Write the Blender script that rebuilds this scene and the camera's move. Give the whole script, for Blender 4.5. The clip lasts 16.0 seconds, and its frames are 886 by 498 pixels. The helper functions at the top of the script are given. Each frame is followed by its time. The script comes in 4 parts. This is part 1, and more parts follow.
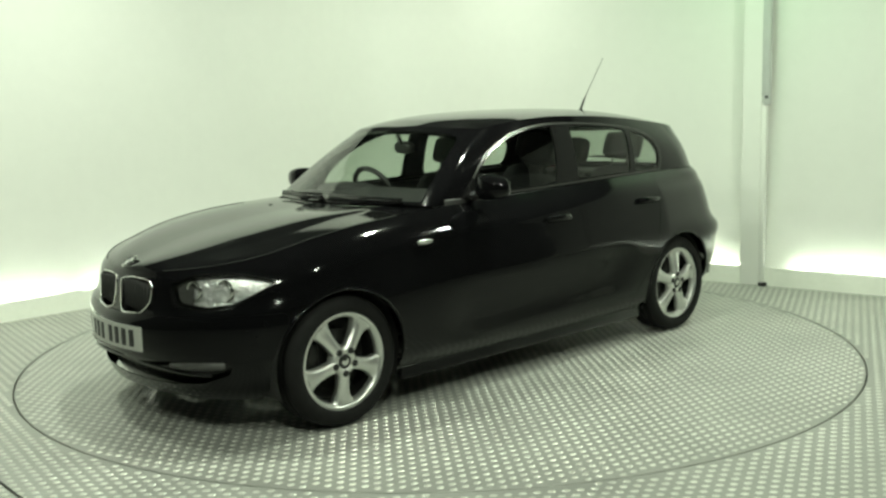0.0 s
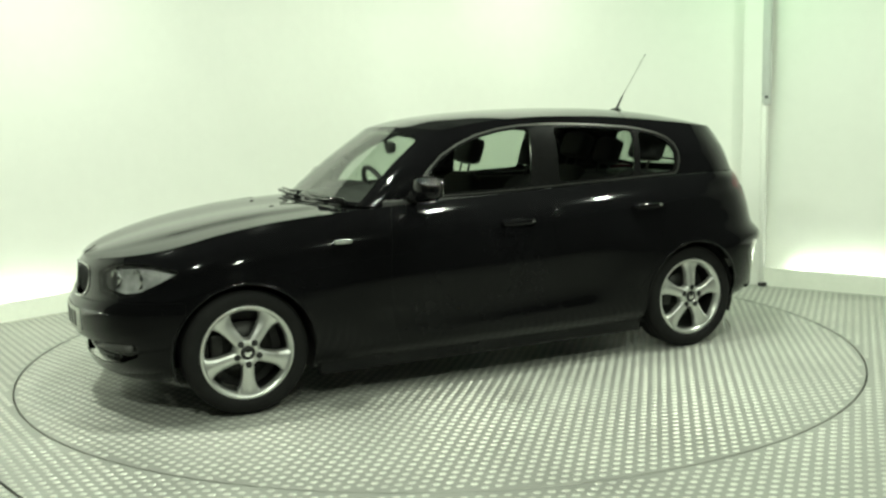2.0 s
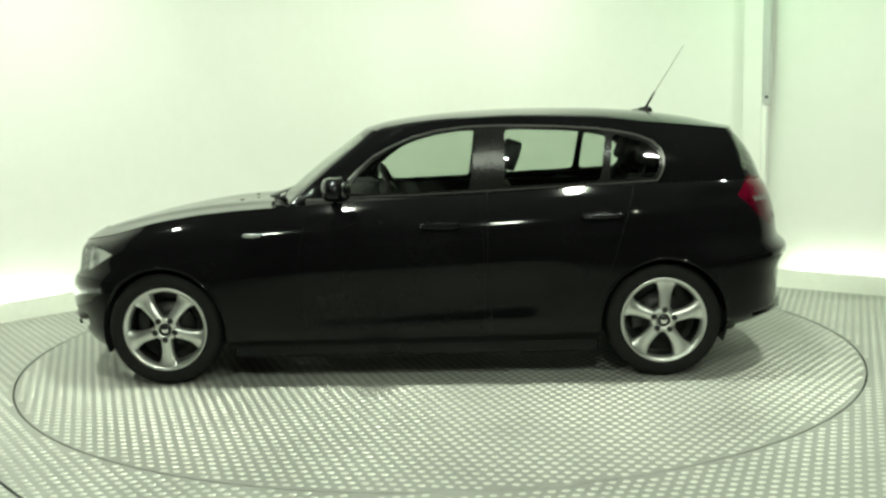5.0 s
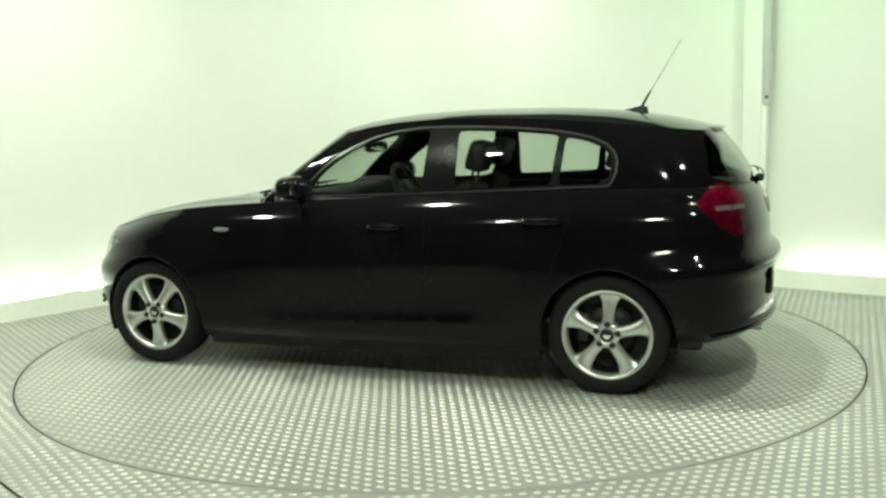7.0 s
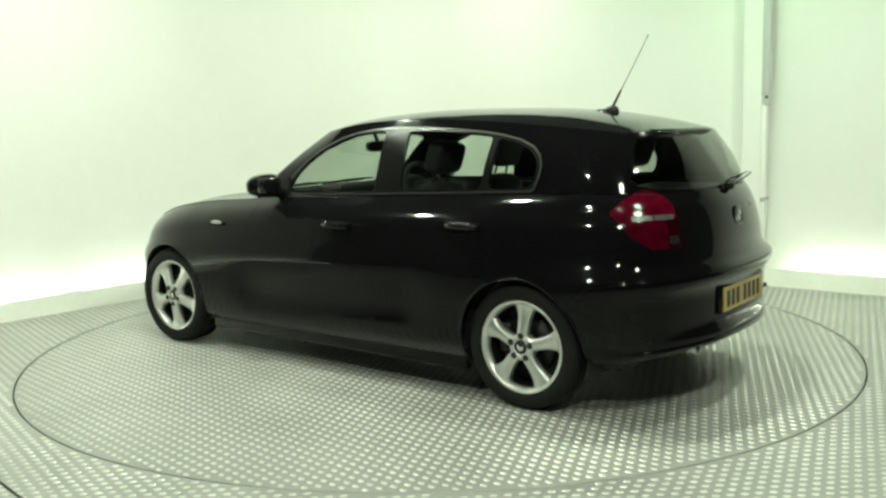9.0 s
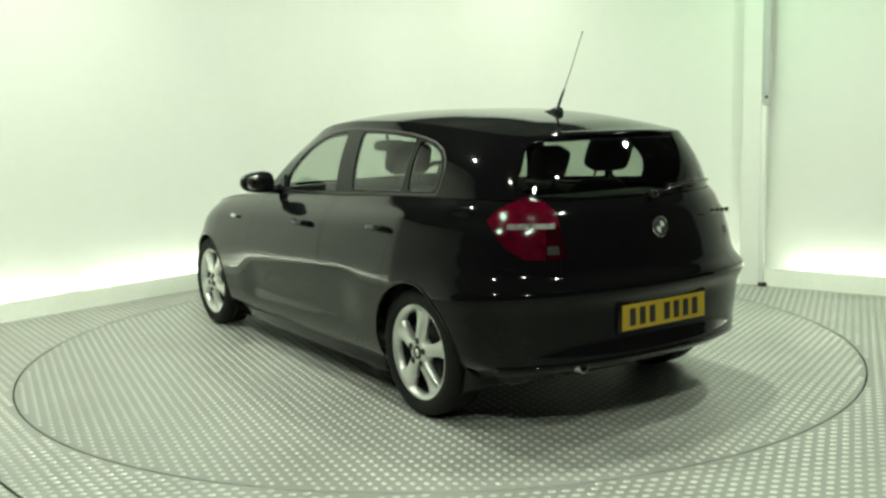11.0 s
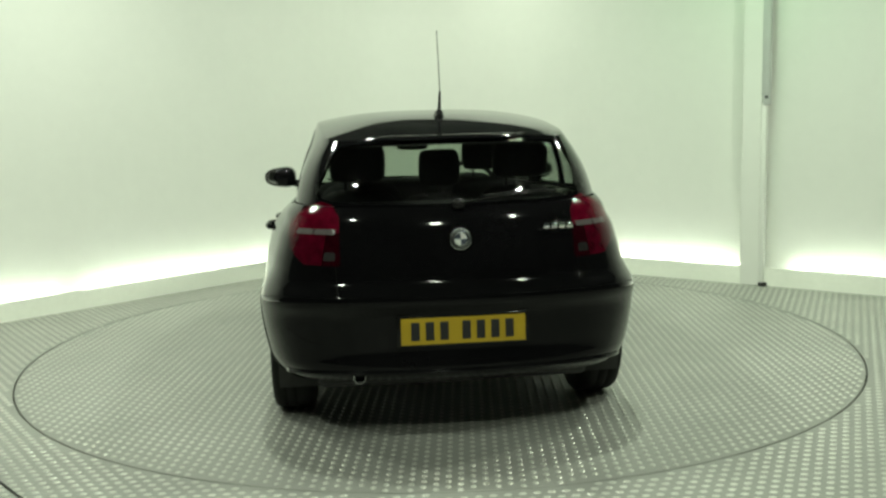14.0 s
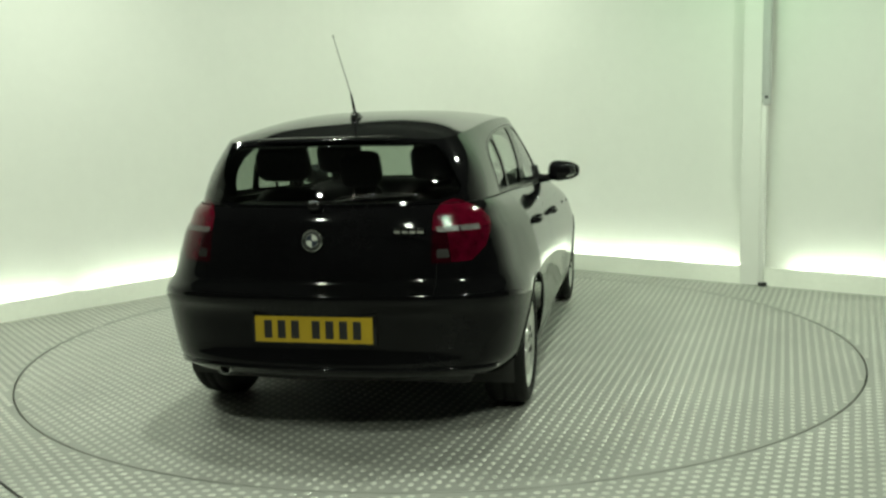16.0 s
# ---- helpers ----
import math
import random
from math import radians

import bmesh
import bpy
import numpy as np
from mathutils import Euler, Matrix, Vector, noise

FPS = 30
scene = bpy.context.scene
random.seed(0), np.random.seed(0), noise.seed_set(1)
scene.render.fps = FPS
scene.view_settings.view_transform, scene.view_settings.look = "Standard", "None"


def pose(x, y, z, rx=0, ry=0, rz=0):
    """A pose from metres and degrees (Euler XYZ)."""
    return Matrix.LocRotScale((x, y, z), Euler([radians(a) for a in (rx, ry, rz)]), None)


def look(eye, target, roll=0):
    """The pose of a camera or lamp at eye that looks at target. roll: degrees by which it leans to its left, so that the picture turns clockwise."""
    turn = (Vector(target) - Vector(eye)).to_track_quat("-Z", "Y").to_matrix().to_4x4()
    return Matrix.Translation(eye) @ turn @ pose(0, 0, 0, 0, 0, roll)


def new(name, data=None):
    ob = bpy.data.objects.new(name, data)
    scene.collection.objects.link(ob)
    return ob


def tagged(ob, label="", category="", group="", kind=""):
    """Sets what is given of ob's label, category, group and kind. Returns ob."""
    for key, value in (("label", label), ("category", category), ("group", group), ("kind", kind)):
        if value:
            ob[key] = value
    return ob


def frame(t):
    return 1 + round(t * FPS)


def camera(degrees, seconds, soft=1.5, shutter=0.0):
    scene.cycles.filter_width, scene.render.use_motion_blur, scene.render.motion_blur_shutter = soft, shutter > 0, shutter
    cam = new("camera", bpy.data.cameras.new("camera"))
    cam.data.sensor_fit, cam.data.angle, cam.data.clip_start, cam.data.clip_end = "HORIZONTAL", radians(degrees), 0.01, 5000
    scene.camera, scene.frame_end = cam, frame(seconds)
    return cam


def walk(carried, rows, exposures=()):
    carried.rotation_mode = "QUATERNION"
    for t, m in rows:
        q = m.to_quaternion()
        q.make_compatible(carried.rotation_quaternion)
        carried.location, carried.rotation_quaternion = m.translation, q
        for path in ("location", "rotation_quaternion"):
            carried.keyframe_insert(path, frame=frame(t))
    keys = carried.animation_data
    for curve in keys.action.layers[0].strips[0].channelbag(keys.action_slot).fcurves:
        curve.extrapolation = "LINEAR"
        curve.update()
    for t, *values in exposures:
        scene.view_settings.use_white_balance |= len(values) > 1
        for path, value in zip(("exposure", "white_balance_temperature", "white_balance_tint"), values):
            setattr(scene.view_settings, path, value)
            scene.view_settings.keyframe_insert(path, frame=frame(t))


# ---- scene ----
# camera on a tripod: it does not move
cam = camera(50.54, 16.0, soft=2.6)
EYE = Vector((0.0, -5.834, 1.384))
TILT, YAW, ROLL = radians(7.85), radians(0.32), -1.45
AIM = EYE + Vector((math.sin(YAW) * math.cos(TILT), math.cos(YAW) * math.cos(TILT), -math.sin(TILT))) * 5
walk(cam, [(0, look(EYE, AIM, ROLL)), (16, look(EYE, AIM, ROLL))],
     exposures=[(0, -0.13), (1.5, 0.02), (3.5, 0.10), (9.0, 0.08), (11.5, -0.10), (13.0, -0.27), (16, -0.34)])

from mathutils import kdtree

# ---- light: dim surroundings, ceiling floods, added wall fills, cove tubes behind the plinth ----
world = bpy.data.worlds.new("world")
scene.world = world
world.use_nodes = True
world.node_tree.nodes["Background"].inputs["Color"].default_value = (0.9, 1.0, 0.85, 1)
world.node_tree.nodes["Background"].inputs["Strength"].default_value = 0.02
LAMP = (0.89, 1.0, 0.80)


def flood(x, y, z, target, watts, w=0.5, h=0.35, color=LAMP):
    data = bpy.data.lights.new("flood_or_fill_lamp", "AREA")
    data.shape, data.size, data.size_y, data.energy, data.color = "RECTANGLE", w, h, watts, color
    ob = new("flood_or_fill_lamp", data)
    ob.matrix_world = look((x, y, z), target)
    return ob


# two rows of small ceiling floods over the turntable, and one near the camera
for x in (-2.7, -0.9, 0.9, 2.7):
    flood(x, -0.75, 3.2, (x * 0.6, -0.5, 0.0), 56, 0.14, 0.11)
for x in (-1.9, 1.9):
    flood(x, -3.7, 3.2, (x * 0.5, -1.6, 0.0), 40, 0.15, 0.12)
flood(0.3, -4.9, 3.1, (0.0, -2.2, 0.0), 44, 0.24, 0.20)
# added unseen fill lamps that brighten the walls; the right one tints green
flood(-2.0, 0.6, 3.15, (-2.7, 2.1, 1.75), 16, 0.4, 0.25, (0.88, 1.0, 0.80))
flood(2.0, 0.7, 3.15, (2.6, 2.3, 1.75), 9.5, 0.4, 0.25, (0.42, 1.0, 0.44))
flood(0.0, 2.0, 3.15, (0.0, 3.2, 1.4), 26, 0.4, 0.25)

# ---- materials ----


def mat(name, color, rough=0.5, metal=0.0, spread=0.12, scale=6.0, bump=0.0, bump_scale=120.0, coat=0.0, rough_spread=0.0, ior=1.5):
    m = bpy.data.materials.new(name)
    m.use_nodes = True
    nt = m.node_tree
    b = nt.nodes["Principled BSDF"]
    b.inputs["Metallic"].default_value = metal
    b.inputs["Roughness"].default_value = rough
    b.inputs["IOR"].default_value = ior
    b.inputs["Coat Weight"].default_value = coat
    b.inputs["Coat Roughness"].default_value = 0.03
    tc = nt.nodes.new("ShaderNodeTexCoord")
    n1 = nt.nodes.new("ShaderNodeTexNoise")
    n1.inputs["Scale"].default_value = scale
    n1.inputs["Detail"].default_value = 6
    nt.links.new(tc.outputs["Object"], n1.inputs["Vector"])
    n2 = nt.nodes.new("ShaderNodeTexNoise")
    n2.inputs["Scale"].default_value = scale * 14
    nt.links.new(tc.outputs["Object"], n2.inputs["Vector"])
    add = nt.nodes.new("ShaderNodeMath")
    add.operation = "MULTIPLY_ADD"
    add.inputs[1].default_value = 0.4
    nt.links.new(n2.outputs["Fac"], add.inputs[0])
    nt.links.new(n1.outputs["Fac"], add.inputs[2])
    ramp = nt.nodes.new("ShaderNodeValToRGB")
    ramp.color_ramp.elements[0].position, ramp.color_ramp.elements[1].position = 0.45, 0.95
    lo = [c * (1 - spread) for c in color]
    hi = [min(1, c * (1 + spread)) for c in color]
    ramp.color_ramp.elements[0].color, ramp.color_ramp.elements[1].color = (*lo, 1), (*hi, 1)
    nt.links.new(add.outputs[0], ramp.inputs["Fac"])
    nt.links.new(ramp.outputs["Color"], b.inputs["Base Color"])
    if rough_spread:
        mr = nt.nodes.new("ShaderNodeMapRange")
        mr.inputs["From Min"].default_value, mr.inputs["From Max"].default_value = 0.3, 1.0
        mr.inputs["To Min"].default_value, mr.inputs["To Max"].default_value = rough - rough_spread, rough + rough_spread
        nt.links.new(add.outputs[0], mr.inputs["Value"])
        nt.links.new(mr.outputs["Result"], b.inputs["Roughness"])
    if bump:
        n3 = nt.nodes.new("ShaderNodeTexNoise")
        n3.inputs["Scale"].default_value = bump_scale
        n3.inputs["Detail"].default_value = 4
        nt.links.new(tc.outputs["Object"], n3.inputs["Vector"])
        bp = nt.nodes.new("ShaderNodeBump")
        bp.inputs["Strength"].default_value = bump
        bp.inputs["Distance"].default_value = 0.01
        nt.links.new(n3.outputs["Fac"], bp.inputs["Height"])
        nt.links.new(bp.outputs["Normal"], b.inputs["Normal"])
    return m


def glass(name, tint, sheen=0.90):
    m = bpy.data.materials.new(name)
    m.use_nodes = True
    nt = m.node_tree
    nt.nodes.remove(nt.nodes["Principled BSDF"])
    tr, gl = nt.nodes.new("ShaderNodeBsdfTransparent"), nt.nodes.new("ShaderNodeBsdfGlossy")
    tr.inputs["Color"].default_value = (*tint, 1)
    gl.inputs["Roughness"].default_value = 0.01
    lw, mx = nt.nodes.new("ShaderNodeLayerWeight"), nt.nodes.new("ShaderNodeMixShader")
    lw.inputs["Blend"].default_value = 0.5
    pw, ad = nt.nodes.new("ShaderNodeMath"), nt.nodes.new("ShaderNodeMath")
    pw.operation, ad.operation = "POWER", "MULTIPLY_ADD"
    pw.inputs[1].default_value = 3.6
    ad.inputs[1].default_value, ad.inputs[2].default_value = sheen, 0.06
    nt.links.new(lw.outputs["Facing"], pw.inputs[0])
    nt.links.new(pw.outputs[0], ad.inputs[0])
    nt.links.new(ad.outputs[0], mx.inputs[0])
    nt.links.new(tr.outputs[0], mx.inputs[1])
    nt.links.new(gl.outputs[0], mx.inputs[2])
    nt.links.new(mx.outputs[0], nt.nodes["Material Output"].inputs["Surface"])
    return m


def lacquer(name, color, rough, base, power):
    """Dark paint under a clear coat: a flecked base, and gloss that rises towards grazing view."""
    m = mat(name, color, 0.9, spread=0.3, scale=2, ior=1.0)
    nt = m.node_tree
    gl = nt.nodes.new("ShaderNodeBsdfGlossy")
    lw, mx = nt.nodes.new("ShaderNodeLayerWeight"), nt.nodes.new("ShaderNodeMixShader")
    pw, ad = nt.nodes.new("ShaderNodeMath"), nt.nodes.new("ShaderNodeMath")
    lw.inputs["Blend"].default_value = 0.5
    pw.operation, ad.operation = "POWER", "MULTIPLY_ADD"
    pw.inputs[1].default_value = power
    ad.inputs[1].default_value, ad.inputs[2].default_value = 1 - base, base
    gl.inputs["Roughness"].default_value = rough
    nt.links.new(lw.outputs["Facing"], pw.inputs[0])
    nt.links.new(pw.outputs[0], ad.inputs[0])
    nt.links.new(ad.outputs[0], mx.inputs[0])
    nt.links.new(nt.nodes["Principled BSDF"].outputs[0], mx.inputs[1])
    nt.links.new(gl.outputs[0], mx.inputs[2])
    nt.links.new(mx.outputs[0], nt.nodes["Material Output"].inputs["Surface"])
    return m


def glow(name, color, strength):
    m = bpy.data.materials.new(name)
    m.use_nodes = True
    b = m.node_tree.nodes["Principled BSDF"]
    b.inputs["Emission Color"].default_value = (*color, 1)
    b.inputs["Emission Strength"].default_value = strength
    return m


WALL = mat("wall_paint", (0.70, 0.71, 0.665), 0.6, spread=0.03, scale=0.7, bump=0.05, bump_scale=60)
WALL_DARK = mat("dark_wall", (0.045, 0.047, 0.044), 0.8, spread=0.2)
PLINTH = mat("plinth_board", (0.86, 0.88, 0.80), 0.5, spread=0.05, scale=2)
FLOOR = mat("floor_plate", (0.295, 0.30, 0.275), 0.42, 0.25, spread=0.12, scale=1.3, bump=0.1, bump_scale=200, rough_spread=0.08)
STUD = mat("worn_stud", (0.56, 0.57, 0.52), 0.40, 0.5, spread=0.15, scale=2.5, rough_spread=0.06)
GAP = mat("dark_gap", (0.015, 0.016, 0.014), 0.8)
PIPE = mat("painted_conduit", (0.46, 0.48, 0.46), 0.4, spread=0.05)
TUBE = glow("lamp_tube", (0.88, 1.0, 0.85), 23.0)
PAINT = lacquer("black_paint", (0.0042, 0.0042, 0.0047), 0.065, 0.018, 3.7)
TRIM = mat("satin_black_trim", (0.008, 0.008, 0.008), 0.2, spread=0.2, bump=0.05, bump_scale=400, ior=1.36)
SATIN = mat("window_surround", (0.07, 0.07, 0.066), 0.3, 0.6, spread=0.1)
GREY_PLASTIC = mat("grey_plastic", (0.06, 0.06, 0.057), 0.45, spread=0.15, bump=0.1, bump_scale=400)
PLASTIC = mat("grained_plastic", (0.018, 0.018, 0.017), 0.55, spread=0.2, bump=0.15, bump_scale=500)
DASH = mat("dark_soft_plastic", (0.007, 0.007, 0.0068), 0.75, spread=0.2, bump=0.15, bump_scale=500)
CLOTH = mat("seat_cloth", (0.02, 0.02, 0.021), 0.9, spread=0.3, scale=30, bump=0.2, bump_scale=600)
RUBBER = mat("tyre_rubber", (0.009, 0.009, 0.0088), 0.75, spread=0.25, scale=12, bump=0.1, bump_scale=300, ior=1.3)
ALLOY = mat("silver_alloy", (0.66, 0.67, 0.645), 0.34, 0.85, spread=0.06, scale=8, rough_spread=0.05)
BOWL = mat("lamp_bowl", (0.45, 0.46, 0.45), 0.2, 0.7, spread=0.3, scale=30)
STEEL = mat("brake_steel", (0.035, 0.035, 0.033), 0.45, 0.8, spread=0.25, scale=20)
ROD = mat("grey_rod", (0.10, 0.10, 0.095), 0.4, 0.3, spread=0.1)
CHROME = mat("chrome", (0.75, 0.76, 0.74), 0.10, 1.0, spread=0.04)
REFLECTOR = mat("lamp_reflector", (0.74, 0.75, 0.75), 0.22, 0.6, spread=0.35, scale=18, bump=0.8, bump_scale=46)
RED = mat("red_lens", (0.052, 0.0008, 0.007), 0.10, spread=0.5, scale=25, bump=0.05, bump_scale=160, ior=1.4)
RED_DARK = mat("dark_red_lens", (0.016, 0.0006, 0.0025), 0.10, spread=0.4, scale=25, bump=0.05, bump_scale=160, ior=1.4)
RED_TOP = mat("bright_red_lens", (0.075, 0.0012, 0.009), 0.10, spread=0.4, scale=25, bump=0.05, bump_scale=160, ior=1.4)
CLEAR = mat("white_lens", (0.085, 0.075, 0.075), 0.2, spread=0.15, scale=30, coat=0.0, bump=0.2, bump_scale=160)
YELLOW = mat("yellow_plate", (0.40, 0.275, 0.013), 0.35, spread=0.08, scale=10)
WHITE = mat("white_plate", (0.52, 0.53, 0.49), 0.35, spread=0.06, scale=10)
INK = mat("plate_ink", (0.012, 0.012, 0.012), 0.5)
BLUE = mat("badge_blue", (0.015, 0.02, 0.035), 0.3, spread=0.1)
SIDE_GLASS = glass("side_glass", (0.72, 0.78, 0.72))
REAR_GLASS = glass("rear_glass", (0.50, 0.55, 0.50))
LAMP_GLASS = glass("lamp_glass", (0.95, 0.96, 0.95), 0.45)

# ---- mesh helpers ----


def mesh_of(name, verts, faces, material, smooth=True):
    me = bpy.data.meshes.new(name)
    me.from_pydata([tuple(v) for v in verts], [], faces)
    me.update()
    if material:
        me.materials.append(material)
    if smooth:
        me.polygons.foreach_set("use_smooth", [True] * len(me.polygons))
    return me


def part(name, geo, material, parent=None, label="", smooth=True, solid=0.0, m=None, auto=None):
    """One mesh object under a thing or a part; geo is (verts, faces)."""
    me = mesh_of(name, geo[0], geo[1], material, smooth)
    if auto:
        me.set_sharp_from_angle(angle=radians(auto))
    ob = new(name, me)
    if parent:
        ob.parent = parent
    if m is not None:
        ob.matrix_basis = m
    if label:
        tagged(ob, label)
    if solid:
        mod = ob.modifiers.new("thickness", "SOLIDIFY")
        mod.thickness, mod.offset = solid, -1
    return ob


def geo_of(bm):
    bm.verts.index_update()
    g = ([v.co.copy() for v in bm.verts], [[v.index for v in f.verts] for f in bm.faces])
    bm.free()
    return g


def box(sx, sy, sz, cx=0, cy=0, cz=0, bevel=0.0, segs=2):
    bm = bmesh.new()
    bmesh.ops.create_cube(bm, size=1)
    bmesh.ops.scale(bm, vec=(sx, sy, sz), verts=bm.verts)
    if bevel:
        bmesh.ops.bevel(bm, geom=bm.edges[:], offset=bevel, segments=segs, affect="EDGES", profile=0.5)
    bmesh.ops.translate(bm, vec=(cx, cy, cz), verts=bm.verts)
    return geo_of(bm)


def join(*geos):
    v, f = [], []
    for g in geos:
        o = len(v)
        v += list(g[0])
        f += [[i + o for i in q] for q in g[1]]
    return v, f


def moved(g, m):
    return [m @ Vector(v) for v in g[0]], g[1]


def mirrored(g):
    return [Vector((v[0], -v[1], v[2])) for v in g[0]], [list(reversed(q)) for q in g[1]]


def lathe(profile, n=48, closed=False):
    """Turns (radius, along y) pairs round the y axis."""
    v, f, k = [], [], len(profile)
    for i in range(n):
        a = 2 * math.pi * i / n
        v += [Vector((r * math.cos(a), h, r * math.sin(a))) for r, h in profile]
    for i in range(n):
        j = (i + 1) % n
        for q in range(k if closed else k - 1):
            p = (q + 1) % k
            f.append([i * k + q, i * k + p, j * k + p, j * k + q])
    return v, f


def tube(path, radius, n=10, taper=None):
    v, f = [], []
    path = [Vector(p) for p in path]
    for i, p in enumerate(path):
        d = (path[min(i + 1, len(path) - 1)] - path[max(i - 1, 0)]).normalized()
        side = d.cross(Vector((0, 0, 1)))
        if side.length < 1e-3:
            side = d.cross(Vector((1, 0, 0)))
        side.normalize()
        up = side.cross(d)
        r = radius if taper is None else taper[i]
        v += [p + (side * math.cos(2 * math.pi * k / n) + up * math.sin(2 * math.pi * k / n)) * r for k in range(n)]
    for i in range(len(path) - 1):
        for k in range(n):
            f.append([i * n + k, i * n + (k + 1) % n, (i + 1) * n + (k + 1) % n, (i + 1) * n + k])
    f += [list(reversed(range(n))), [(len(path) - 1) * n + k for k in range(n)]]
    return v, f


def pillow(sx, sy, sz, cx=0, cy=0, cz=0, e=0.5, nu=24, nv=14):
    """A rounded block (superellipsoid)."""
    def p(c, k):
        return math.copysign(abs(c) ** k, c)
    v, f = [], []
    for j in range(nv + 1):
        b = -math.pi / 2 + math.pi * j / nv
        for i in range(nu):
            a = 2 * math.pi * i / nu
            v.append(Vector((cx + sx / 2 * p(math.cos(b), e) * p(math.cos(a), e), cy + sy / 2 * p(math.cos(b), e) * p(math.sin(a), e), cz + sz / 2 * p(math.sin(b), e))))
    for j in range(nv):
        for i in range(nu):
            f.append([j * nu + i, j * nu + (i + 1) % nu, (j + 1) * nu + (i + 1) % nu, (j + 1) * nu + i])
    return v, f


def curve(xs, ys):
    """A smooth curve through the points (monotone cubic); xs rise or fall."""
    xs, ys = np.array(xs, float), np.array(ys, float)
    if xs[0] > xs[-1]:
        xs, ys = xs[::-1], ys[::-1]
    h = np.diff(xs)
    d = np.diff(ys) / h
    mm = np.zeros(len(xs))
    mm[0], mm[-1] = d[0], d[-1]
    for i in range(1, len(xs) - 1):
        if d[i - 1] * d[i] > 0:
            w1, w2 = 2 * h[i] + h[i - 1], h[i] + 2 * h[i - 1]
            mm[i] = (w1 + w2) / (w1 / d[i - 1] + w2 / d[i])

    def at(x):
        x = min(max(x, xs[0]), xs[-1])
        i = min(max(int(np.searchsorted(xs, x)) - 1, 0), len(h) - 1)
        t = (x - xs[i]) / h[i]
        return float((1 + 2 * t) * (1 - t) ** 2 * ys[i] + t * (1 - t) ** 2 * h[i] * mm[i] + t * t * (3 - 2 * t) * ys[i + 1] + t * t * (t - 1) * h[i] * mm[i + 1])
    return at


# ---- cutting panels out of the shell: a shell is a list of polygons ----


def quads(grid):
    out = []
    for a, b in zip(grid, grid[1:]):
        for i in range(len(a) - 1):
            q = [a[i], a[i + 1], b[i + 1], b[i]]
            out.append(q)
    return out


def ccw(poly):
    s = sum(p[0] * q[1] - q[0] * p[1] for p, q in zip(poly, poly[1:] + poly[:1]))
    return poly if s > 0 else poly[::-1]


def grown(poly, d):
    poly = ccw(poly)
    out = []
    for a, b, c in zip(poly[-1:] + poly[:-1], poly, poly[1:] + poly[:1]):
        n1 = Vector((b[1] - a[1], a[0] - b[0])).normalized()
        n2 = Vector((c[1] - b[1], b[0] - c[0])).normalized()
        n = (n1 + n2).normalized()
        k = d / max(0.4, n.dot(n1))
        out.append((b[0] + n.x * k, b[1] + n.y * k))
    return out


def rounded(poly, r, n=5):
    """The convex outline with its corners cut round."""
    out = []
    for a, b, c in zip(poly[-1:] + poly[:-1], poly, poly[1:] + poly[:1]):
        a, b, c = Vector(a), Vector(b), Vector(c)
        k = min(r, (a - b).length * 0.45, (c - b).length * 0.45)
        p, q = b + (a - b).normalized() * k, b + (c - b).normalized() * k
        for i in range(n):
            t = i / (n - 1)
            w = p * (1 - t) ** 2 + b * 2 * t * (1 - t) + q * t * t
            out.append((w.x, w.y))
    return out


def cut(shell, proj, poly, where=lambda c: True):
    """Splits a shell by a convex outline in a projection: what lies inside, and the rest."""
    poly = ccw([tuple(p) for p in poly])
    lo = (min(p[0] for p in poly), min(p[1] for p in poly))
    hi = (max(p[0] for p in poly), max(p[1] for p in poly))
    edges = []
    for a, b in zip(poly, poly[1:] + poly[:1]):
        n = Vector((a[1] - b[1], b[0] - a[0]))
        if n.length > 1e-6:
            n.normalize()
            edges.append((n.x, n.y, n.x * a[0] + n.y * a[1]))
    inside, rest = [], []
    for f in shell:
        c = sum(f, Vector()) / len(f)
        uv = [proj(p) for p in f]
        if not where(c) or max(u for u, _ in uv) < lo[0] or min(u for u, _ in uv) > hi[0] or max(v for _, v in uv) < lo[1] or min(v for _, v in uv) > hi[1]:
            rest.append(f)
            continue
        cur, outs = list(f), []
        for nx, ny, k in edges:
            ds = [nx * u + ny * v - k for u, v in map(proj, cur)]
            if min(ds) >= -1e-7:
                continue
            if max(ds) <= 1e-7:
                cur = None
                break
            i_, o_ = [], []
            for (p, d), (q, e) in zip(zip(cur, ds), zip(cur[1:] + cur[:1], ds[1:] + ds[:1])):
                (i_ if d >= 0 else o_).append(p)
                if d * e < 0:
                    x = p.lerp(q, d / (d - e))
                    i_.append(x)
                    o_.append(x)
            cur = i_
            if len(o_) > 2:
                outs.append(o_)
        if cur is None or len(cur) < 3:
            rest.append(f)
        else:
            inside.append(cur)
            rest += outs
    return inside, rest


def shell_geo(shell, both=False, shift=None):
    """Verts and faces of a shell, welded; both: with its mirror image."""
    key, verts, faces = {}, [], []
    todo = list(shell) + ([[Vector((p.x, -p.y, p.z)) for p in reversed(f)] for f in shell] if both else [])
    for f in todo:
        idx = []
        for p in f:
            if shift:
                p = p + shift(p)
            k = (round(p.x, 4), round(p.y, 4), round(p.z, 4))
            if k not in key:
                key[k] = len(verts)
                verts.append(p)
            if key[k] not in idx:
                idx.append(key[k])
        if len(idx) > 2:
            faces.append(idx)
    return verts, faces


